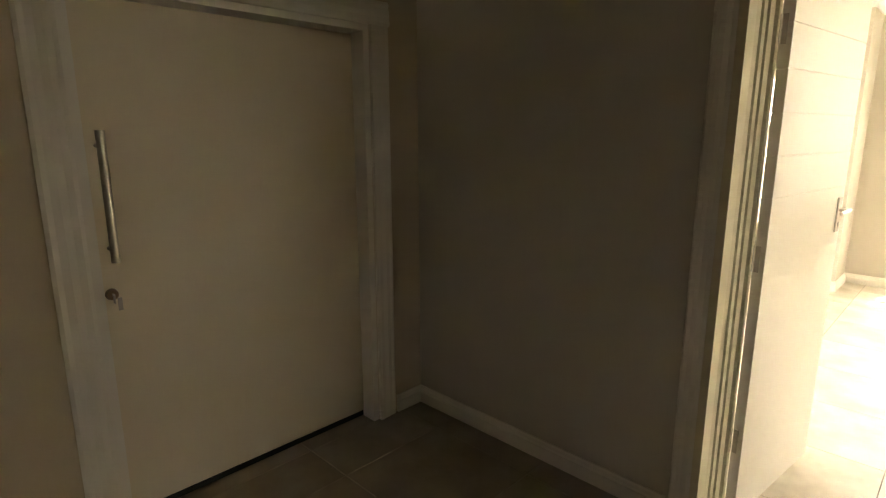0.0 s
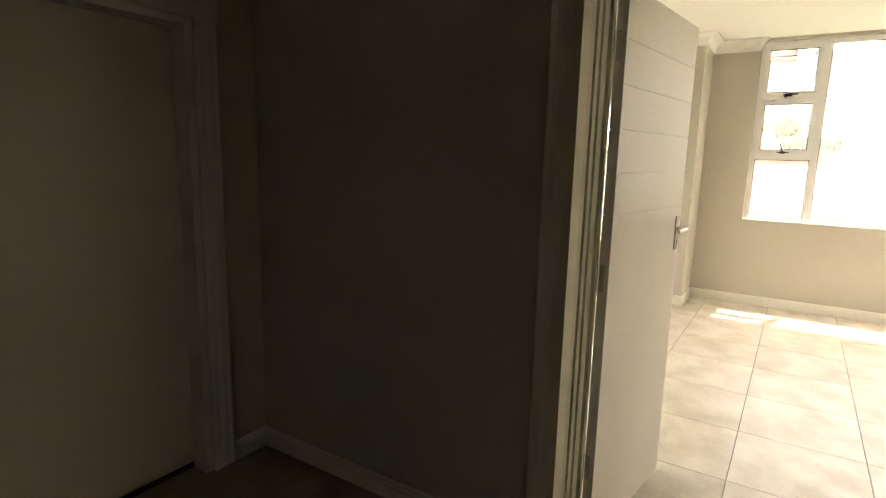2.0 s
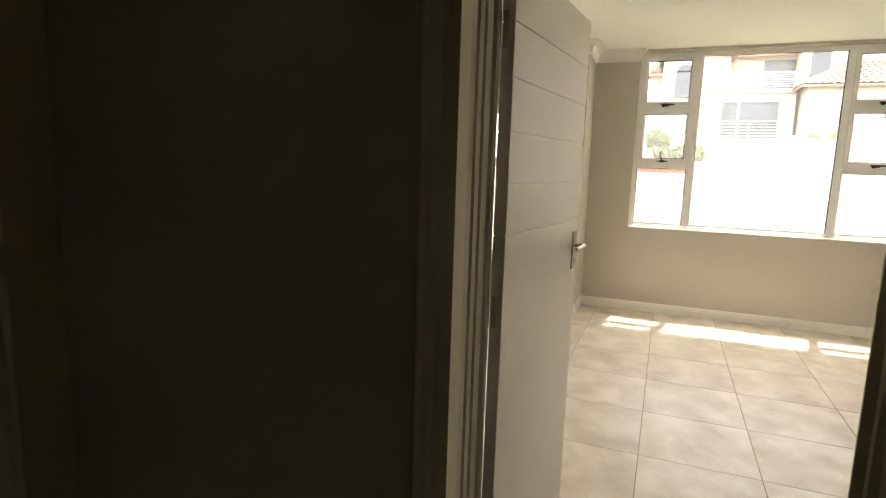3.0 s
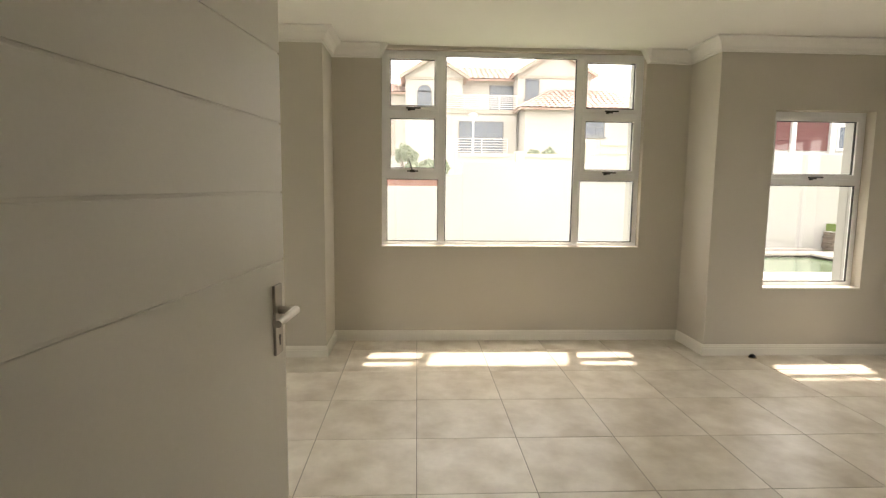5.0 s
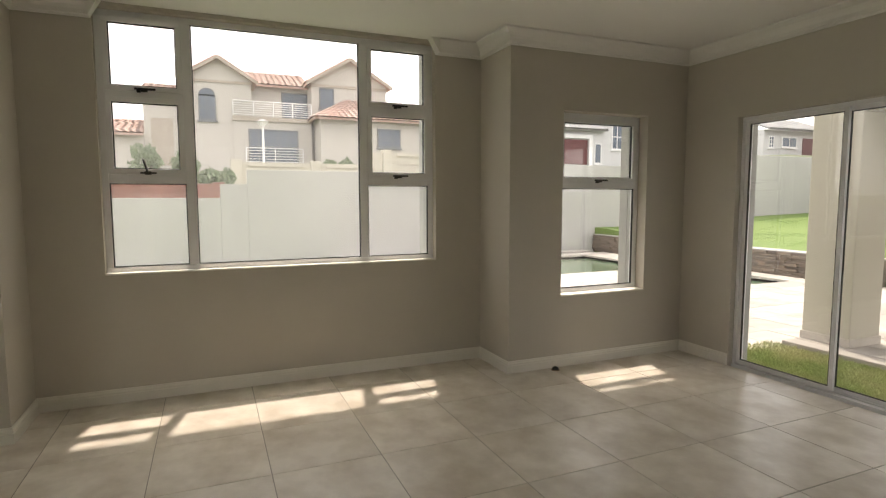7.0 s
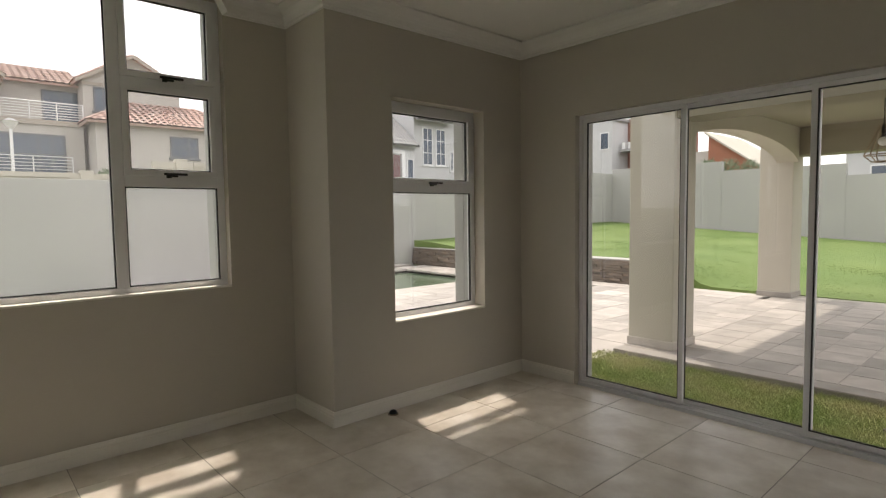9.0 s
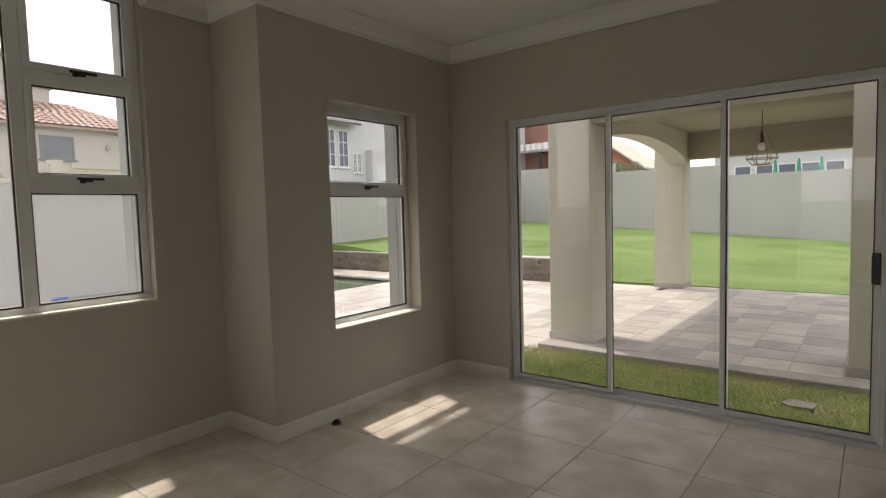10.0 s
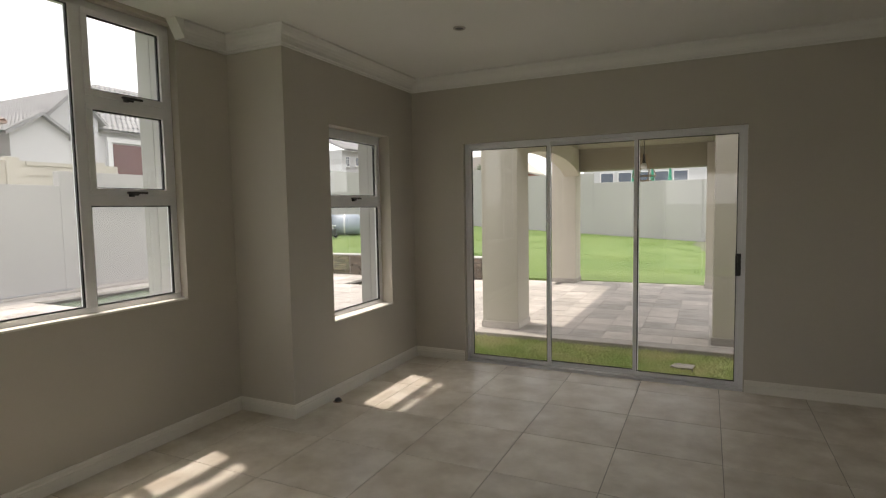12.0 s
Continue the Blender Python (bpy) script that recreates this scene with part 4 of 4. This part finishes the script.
def foliage(bm, centre, radii, count, size, rng):
    """Many small leaves scattered through an uneven crown."""
    for _ in range(count):
        d = Vector((rng.gauss(0, 1), rng.gauss(0, 1), rng.gauss(0, 1))).normalized() * rng.uniform(0.35, 1.0) ** 0.6
        d *= 0.75 + 0.4 * noise.noise(d * 2.3 + Vector(centre))
        c = Vector((centre[0] + d.x * radii[0], centre[1] + d.y * radii[1], centre[2] + d.z * radii[2]))
        m = Matrix.Translation(c) @ Euler((rng.uniform(0, 6.3), rng.uniform(0, 6.3), rng.uniform(0, 6.3))).to_matrix().to_4x4()
        k = size * rng.uniform(0.6, 1.3)
        vs = [bm.verts.new(m @ Vector(v)) for v in ((-k, 0, 0), (0, -k * 0.4, 0.1 * k), (k, 0, 0), (0, k * 0.4, 0.1 * k))]
        bm.faces.new(vs)


def tree(at, height, radii, seed, label):
    rng = random.Random(seed)
    t = thing("tree", at, label, "tree", "street trees")
    bm = bmesh.new()
    rod(bm, (0, 0, 0), (0.03, 0.02, height * 0.62), 0.1, 0.05, 9)
    for i in range(6):
        a = i * 1.05 + rng.uniform(-0.3, 0.3)
        rod(bm, (0.02, 0.01, height * (0.42 + 0.03 * i)), (radii[0] * 0.6 * math.cos(a), radii[1] * 0.6 * math.sin(a), height * (0.66 + 0.04 * i)), 0.04, 0.012, 6)
    part("trunk", bm, M_BARK, t)
    bm = bmesh.new()
    for i in range(7):
        a = i * 0.9
        foliage(bm, (radii[0] * 0.5 * math.cos(a), radii[1] * 0.5 * math.sin(a), height * 0.78 + radii[2] * rng.uniform(-0.35, 0.45)), [r * 0.6 for r in radii], 150, 0.085, rng)
    part("crown", bm, M_LEAF, t)
    return t


tree((27.5, 2.1, 0.4), 3.3, (0.7, 0.7, 0.75), 3, "young tree with a loose grey-green crown")
tree((28.5, 3.6, 0.3), 2.9, (0.6, 0.6, 0.65), 9, "young tree with a loose grey-green crown")
tree((29.0, 0.7, 0.5), 3.2, (0.65, 0.65, 0.7), 14, "young tree with a loose grey-green crown")


def shrub(at, radii, seed):
    rng = random.Random(seed)
    s = thing("shrub", at, "leafy green garden shrub behind the wall", "shrub", "garden shrubs")
    bm = bmesh.new()
    for i in range(5):
        a = i * 1.3
        rod(bm, (0, 0, -min(1.6, at[2] - ground_z(at[0], at[1])) if at[1] > -30 else -2.6), (radii[0] * 0.4 * math.cos(a), radii[1] * 0.4 * math.sin(a), radii[2] * 0.8), 0.03, 0.01, 5)
    part("stem", bm, M_BARK, s)
    bm = bmesh.new()
    foliage(bm, (0, 0, radii[2] * 0.6), radii, 420, 0.1, rng)
    part("foliage", bm, M_LEAF, s)


for i, (x, y, z, r) in enumerate(((22.5, 0.25, 1.9, 0.42), (22.6, -0.25, 1.95, 0.45), (22.3, -0.7, 1.95, 0.42), (22.4, 1.6, 1.7, 0.4), (27.5, -5.2, 2.75, 0.4), (27.4, -5.9, 2.75, 0.45), (20.6, -42.0, 4.2, 0.8), (19.4, -42.5, 4.0, 0.9), (17.8, -42.0, 3.8, 0.9))):
    shrub((x, y, z), (r, r, r * 0.8), 20 + i)

# grey and white houses further along the street
hb = thing("house", (0, 0, 0), "pale grey boarded house with a maroon garage door", "house")
gable_block(hb, 38.0, 46.0, -21.4, -18.5, 2.2, 7.4, 8.9, M_WHITEHOUSE, M_GREYROOF)
for i in range(12):
    part("board", B(37.95, 38.0, -21.3, -18.6, 4.2 + 0.26 * i, 4.44 + 0.26 * i), M_WHITEHOUSE, hb)
gable_block(hb, 37.0, 44.0, -19.0, -16.0, 2.2, 6.1, 7.1, M_WHITEHOUSE, M_GREYROOF)
part("wall", B(38.6, 46, -29.2, -21.4, 2.2, 6.8), M_WHITEHOUSE, hb)
tile_slope(hb, (38.0, -29.2, 6.75), (38.0, -21.7, 6.75), (43.0, -24.6, 10.6), (43.0, -29.2, 10.6), M_GREYROOF, 12)
tile_slope(hb, (38.0, -21.7, 6.75), (48.0, -21.7, 6.75), (43.1, -24.6, 10.6), (43.0, -24.6, 10.6), M_GREYROOF, 12)
for y0, y1 in ((-27.6, -25.3), (-24.9, -22.6)):
    gdoor = part("garage_door", B(38.52, 38.62, y0, y1, 4.1, 6.0), M_MAROON, hb, "maroon garage door")
    for i in range(6):
        part("panel", B(38.49, 38.52, y0 + 0.05, y1 - 0.05, 4.13 + 0.31 * i, 4.41 + 0.31 * i), M_MAROON, gdoor)
for y in (-27.95, -25.25, -22.5):
    part("pier", B(38.35, 38.6, y, y + 0.3, 2.2, 6.1), M_WHITE, hb)
part("lintel", B(38.4, 38.6, -28.0, -22.2, 6.1, 6.4), M_WHITE, hb)
face_window(hb, 38.6, -29.0, -28.3, 4.2, 5.8, frame_m=M_WHITE)

hc = thing("house", (0, 0, 0), "white double-storey house with tall gridded windows", "house")
part("wall", B(39.0, 48, -39.0, -29.4, 2.2, 10.6), M_WHITEHOUSE, hc)
part("wall", B(38.2, 39.0, -39.0, -34.9, 2.2, 7.0), M_WHITEHOUSE, hc)
tile_slope(hc, (38.0, -33.6, 8.95), (38.0, -29.0, 8.95), (39.2, -29.0, 9.9), (39.2, -33.6, 9.9), M_GREYROOF, 4)
for y in (-31.4, -32.85):
    face_window(hc, 39.0, y, y + 1.1, 5.4, 8.5, (0.5,), (0.33, 0.67), frame_m=M_WHITE)
for y in (-34.3, -33.8):
    face_window(hc, 39.0, y, y + 0.45, 5.0, 6.7, (0.5,), (0.33, 0.67), frame_m=M_WHITE)

hd = thing("house", (0, 0, 0), "white bungalow with a grey tiled roof and dark doors", "house")
part("wall", B(37.0, 46.0, -54.0, -45.3, 2.5, 7.5), M_WHITEHOUSE, hd)
tile_slope(hd, (36.4, -54.2, 7.5), (36.4, -45.2, 7.5), (40.5, -46.5, 9.0), (40.5, -54.2, 9.0), M_GREYROOF, 8)
face_window(hd, 37.0, -49.6, -47.6, 6.0, 6.95, (0.5,), frame_m=M_WHITE)
part("door", B(36.95, 37.05, -52.4, -50.4, 4.4, 6.9), M_MAROON, hd)
face_window(hd, 37.0, -46.6, -45.9, 5.9, 6.95, (0.5,), (0.33, 0.67), frame_m=M_WHITE)

# houses south of the garden, seen over the wall
hs = thing("house", (0, 0, 0), "long white house with a row of low windows", "house")
part("wall", B(1.0, 13.0, -52.0, -45.0, 0.0, 5.2), M_WHITEHOUSE, hs)
part("roof", B(0.6, 13.4, -52.4, -44.6, 5.2, 5.45), M_GREYROOF, hs)


def south_window(parent, x0, x1, y, z0, z1):
    bm = bmesh.new()
    for u in ((x0, x1, z0, z0 + 0.08), (x0, x1, z1 - 0.08, z1), (x0, x0 + 0.08, z0 + 0.08, z1 - 0.08), (x1 - 0.08, x1, z0 + 0.08, z1 - 0.08)):
        box(bm, u[0], u[1], y - 0.02, y + 0.06, u[2], u[3])
    w = part("window", bm, M_WHITE, parent)
    part("pane", B(x0 + 0.08, x1 - 0.08, y - 0.01, y + 0.03, z0 + 0.08, z1 - 0.08), M_DARKWIN, w, "dark reflecting glass")


for i in range(5):
    south_window(hs, 10.6 - 1.35 * i, 11.7 - 1.35 * i, -45.0, 3.25, 4.1)
M_GREEN = mat("green_canvas", (0.03, 0.30, 0.18), 0.7, 0.1, 3, 30, 0.1)
for x in (9.05, 7.7, 6.45):
    u = thing("garden_umbrella", (x, -44.2, 1.75), "closed green garden umbrella", "umbrella", "closed umbrellas")
    part("pole", rod(bmesh.new(), (0, 0, 0), (0, 0, 2.7), 0.03, n=8), M_WHITE, u)
    part("canopy", rod(bmesh.new(), (0, 0, 1.2), (0, 0, 2.6), 0.2, 0.05, 10), M_GREEN, u)

M_ORANGE = mat("terracotta_plaster", (0.38, 0.16, 0.10), 0.85, 0.08, 0.6, 15, 0.1)
ho = thing("house", (0, 0, 0), "terracotta house with a pitched roof behind the garden wall", "house")
pts = [(18.4, 0.0), (21.9, 0.0), (21.9, 7.1), (18.4, 4.6)]
part("wall", prism(bmesh.new(), pts, "y", -52.0, -45.0), M_ORANGE, ho)
part("roof", prism(bmesh.new(), [(18.1, 4.4), (22.1, 7.25), (22.1, 7.4), (18.1, 4.55)], "y", -52.2, -44.7), M_CREAM, ho)
part("side_wing", B(21.9, 25.5, -51.0, -45.6, 0.0, 6.0), M_SAND, ho, "sand plastered side wing")
hr = thing("house", (0, 0, 0), "red brick house with a striped pergola roof", "house")
part("wall", B(26.6, 30.4, -54.0, -47.0, 0.0, 9.6), M_BRICKRED, hr)
part("pergola_roof", B(26.2, 29.8, -47.0, -45.4, 6.6, 6.8), M_GREYROOF, hr)
for i in range(6):
    part("slat", B(26.3 + 0.6 * i, 26.6 + 0.6 * i, -47.0, -45.5, 6.8, 7.4), M_WHITE, hr)
part("post", B(27.4, 27.6, -45.6, -45.4, 0.0, 6.6), M_BLACK, hr)
hw = thing("house", (0, 0, 0), "white gabled house on the slope", "house")
part("wall", prism(bmesh.new(), [(29.9, 0.0), (32.0, 0.0), (32.0, 9.5), (30.95, 10.3), (29.9, 9.5)], "y", -50.0, -44.4), M_WHITEHOUSE, hw)
part("roof", prism(bmesh.new(), [(29.7, 9.3), (30.95, 10.4), (32.2, 9.3), (32.2, 9.5), (30.95, 10.6), (29.7, 9.5)], "y", -50.3, -44.0), M_GREYROOF, hw)
south_window(hw, 30.2, 31.1, -44.4, 6.8, 8.3)

# red-roofed houses far down the street, their gables turned to the south-west
for x, y, half, eave, ridge, roof in ((76.0, 31.6, 2.9, 5.1, 7.0, M_ROOF), (90.0, 34.0, 2.7, 5.2, 7.2, M_ROOF), (105.0, 36.6, 2.3, 5.4, 7.2, M_GREYROOF), (70.0, 42.0, 3.2, 5.2, 7.4, M_ROOF)):
    colour = "red" if roof == M_ROOF else "grey"
    h = thing("house", (x, y, 0), "distant sand-coloured house with a " + colour + " tiled gable roof", "house", "distant houses", turn=45)
    gable_block(h, 0.0, 12.0, -half, half, 0.5, eave, ridge, M_SAND, roof)
    face_window(h, 0.0, -1.0, 1.0, 2.9, 4.2, (0.5,))
bm = bmesh.new()
course = [(17.0, 13.0), (25.0, 15.5), (33.0, 16.2), (41.0, 16.8), (48.0, 17.6), (55.0, 18.8), (63.0, 20.8), (72.0, 23.6), (84.0, 28.0), (100.0, 35.0)]
edges = []
for i, p in enumerate(course):
    q, r = Vector(course[max(i - 1, 0)]), Vector(course[min(i + 1, len(course) - 1)])
    d = (r - q).normalized()
    edges.append([bm.verts.new((p[0] - d.y * k, p[1] + d.x * k, ground_z(p[0] - d.y * k, p[1] + d.x * k) + 0.08)) for k in (3.2, 0.0, -3.2)])
for u, v in zip(edges, edges[1:]):
    for k in range(2):
        bm.faces.new((u[k], v[k], v[k + 1], u[k + 1]))
bmesh.ops.recalc_face_normals(bm, faces=bm.faces[:])
structure("road", bm, M_PAVE, "pale paved street curving away beyond the boundary wall", "road")

# ---- things in the garden ----
tank = thing("pool_cover_roll", (15.1, -15.0, lawn_z(15.1, -15.0)), "pale grey-blue rolled pool cover lying on the lawn", "pool cover")
bm = bmesh.new()
rod(bm, (-0.48, -0.28, 0.34), (0.48, 0.28, 0.34), 0.34, n=22)
bmesh.ops.bevel(bm, geom=[e for e in bm.edges if len(e.link_faces) == 2 and min(len(f.verts) for f in e.link_faces) == 4 and max(len(f.verts) for f in e.link_faces) > 4], offset=0.07, segments=3, affect="EDGES")
part("roll", bm, M_BLUE, tank, smooth=True)
part("strap", rod(bmesh.new(), (-0.02, -0.012, 0.34), (0.02, 0.012, 0.34), 0.346, n=22), M_WHITE, tank)
cart = thing("pool_cleaner", (14.93, -13.88, lawn_z(14.93, -13.88)), "black and white pool cleaning machine on the lawn", "pool cleaner")
part("body", B(-0.2, 0.2, -0.15, 0.15, 0.06, 0.3, bevel=0.05), M_BLACK, cart)
part("handle", rod(bmesh.new(), (-0.15, 0, 0.28), (0.2, 0, 0.5), 0.02, n=8), M_WHITE, cart, "white handle")
for x in (-0.14, 0.14):
    for y in (-0.15, 0.15):
        part("wheel", rod(bmesh.new(), (x, y - 0.02, 0.075), (x, y + 0.02, 0.075), 0.075, n=14), M_BLACK, cart)
fr = thing("lounger_frame", (15.4, -14.1, lawn_z(15.4, -14.1)), "white tubular frame of a folded garden lounger", "lounger")
for k in range(2):
    bm = bmesh.new()
    o = 0.35 * k
    rod(bm, (-0.3, -o, 0.0), (-0.1, -o, 0.5), 0.02, n=8)
    rod(bm, (0.3, -o, 0.0), (0.0, -o, 0.42), 0.02, n=8)
    rod(bm, (-0.32, -o, 0.32), (0.35, -o, 0.36), 0.02, n=8)
    part("side_frame", bm, M_WHITE, fr)
part("crossbar", rod(bmesh.new(), (-0.1, -0.35, 0.48), (-0.1, 0, 0.48), 0.02, n=8), M_WHITE, fr)
pole = thing("pool_pole", (15.72, -4.1, -0.05), "dark telescopic pool pole with a blue end lying by the wall", "pool pole")
part("tube", rod(bmesh.new(), (0, 0, 0.02), (0.05, -2.2, 0.02), 0.02, n=10), M_GREYROOF, pole)
part("grip", rod(bmesh.new(), (0, 0.15, 0.02), (0, -0.12, 0.02), 0.032, n=10), mat("blue_plastic", (0.04, 0.12, 0.4), 0.5, 0.05, 3, 30, 0.02), pole, "blue plastic grip")
st = thing("stepping_stone", (4.05, -5.1, -0.102), "flat worn stepping stone in the grass", "stone")
part("slab", prism(bmesh.new(), [(-0.11, -0.08), (0.06, -0.09), (0.11, 0.03), (0.04, 0.08), (-0.09, 0.07)], "z", 0.0, 0.045), M_SLAB, st)

# ---- floor tiles ----
TX, TY, TP = 4.95, -0.42, 0.6


def tile_floor(name, x0, x1, y0, y1, label, material=M_TILE):
    f = structure(name, B(x0, x1, y0, y1, -0.12, -0.0025), M_GROUT, label, "floor")
    shared = {}
    i0, i1 = math.floor((x0 - TX) / TP), math.ceil((x1 - TX) / TP)
    j0, j1 = math.floor((y0 - TY) / TP), math.ceil((y1 - TY) / TP)
    for i in range(i0, i1):
        for j in range(j0, j1):
            a, b = max(TX + i * TP, x0) + 0.002, min(TX + (i + 1) * TP, x1) - 0.002
            c, d = max(TY + j * TP, y0) + 0.002, min(TY + (j + 1) * TP, y1) - 0.002
            if b - a < 0.01 or d - c < 0.01:
                continue
            key = (round(b - a, 3), round(d - c, 3))
            if key not in shared:
                w, h = key[0] / 2, key[1] / 2
                bm = bmesh.new()
                e = 0.0015
                lo = [bm.verts.new((sx * w, sy * h, -0.008)) for sx, sy in ((-1, -1), (1, -1), (1, 1), (-1, 1))]
                mid = [bm.verts.new((sx * w, sy * h, -e)) for sx, sy in ((-1, -1), (1, -1), (1, 1), (-1, 1))]
                up = [bm.verts.new((sx * (w - e), sy * (h - e), 0)) for sx, sy in ((-1, -1), (1, -1), (1, 1), (-1, 1))]
                bm.faces.new(up)
                for r, s in ((lo, mid), (mid, up)):
                    for n in range(4):
                        bm.faces.new((r[n], r[(n + 1) % 4], s[(n + 1) % 4], s[n]))
                me = bpy.data.meshes.new("tile")
                bm.to_mesh(me)
                bm.free()
                me.materials.append(material)
                shared[key] = me
            t = new("tile", shared[key])
            t.location = ((a + b) / 2, (c + d) / 2, 0)
            t.parent = f


tile_floor("floor", XW, XB, YS, YN, "large beige-grey ceramic floor tiles with dark grout")
tile_floor("floor_doorway", XH, XW, DW[0], DW[1], "beige-grey ceramic tiles in the doorway")
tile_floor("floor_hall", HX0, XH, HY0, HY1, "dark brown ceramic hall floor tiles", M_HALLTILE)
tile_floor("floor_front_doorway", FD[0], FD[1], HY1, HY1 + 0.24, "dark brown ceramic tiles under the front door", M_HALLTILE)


# ---- paving outside ----
def paving(name_under, x0, x1, y0, y1, p, z, label, skip=()):
    f = structure(name_under, B(x0, x1, y0, y1, z - 0.055, z - 0.0032), M_JOINT, label, "paving") if not skip else thing(name_under, (0, 0, 0), label, "paving", kind="structure")
    rng = random.Random(8)
    meshes = []
    for k in range(6):
        bm = bmesh.new()
        h = p / 2 - 0.0012
        top = [bm.verts.new((sx * (h - rng.uniform(0.002, 0.006)), sy * (h - rng.uniform(0.002, 0.006)), rng.uniform(-0.001, 0.001))) for sx, sy in ((-1, -1), (1, -1), (1, 1), (-1, 1))]
        low = [bm.verts.new((sx * h, sy * h, -0.012)) for sx, sy in ((-1, -1), (1, -1), (1, 1), (-1, 1))]
        bot = [bm.verts.new((sx * h, sy * h, -0.05)) for sx, sy in ((-1, -1), (1, -1), (1, 1), (-1, 1))]
        bm.faces.new(top)
        for r, s in ((low, top), (bot, low)):
            for n in range(4):
                bm.faces.new((r[n], r[(n + 1) % 4], s[(n + 1) % 4], s[n]))
        me = bpy.data.meshes.new("paver")
        bm.to_mesh(me)
        bm.free()
        me.materials.append(M_PAVE)
        meshes.append(me)
    for i in range(round((x1 - x0) / p)):
        for j in range(round((y1 - y0) / p)):
            cx, cy = x0 + p * (i + 0.5), y0 + p * (j + 0.5)
            if any(a < cx < b and c < cy < d for a, b, c, d in skip):
                continue
            t = new("paver", rng.choice(meshes))
            t.matrix_world = pose(cx, cy, z + rng.uniform(-0.0012, 0.0012), 0, 0, 90 * rng.randrange(4))
            t.parent = f


paving("patio_paving", 2.3, 6.48, -10.8, -5.86, 0.38, PZ, "pale uneven stone patio pavers")
paving("pool_paving", 6.48, 15.48, -10.6, -3.1, 0.5, -0.08, "pale uneven stone pavers round the pool", skip=(P1, P2, (6.48, 7.48, -5.0, -3.0)))
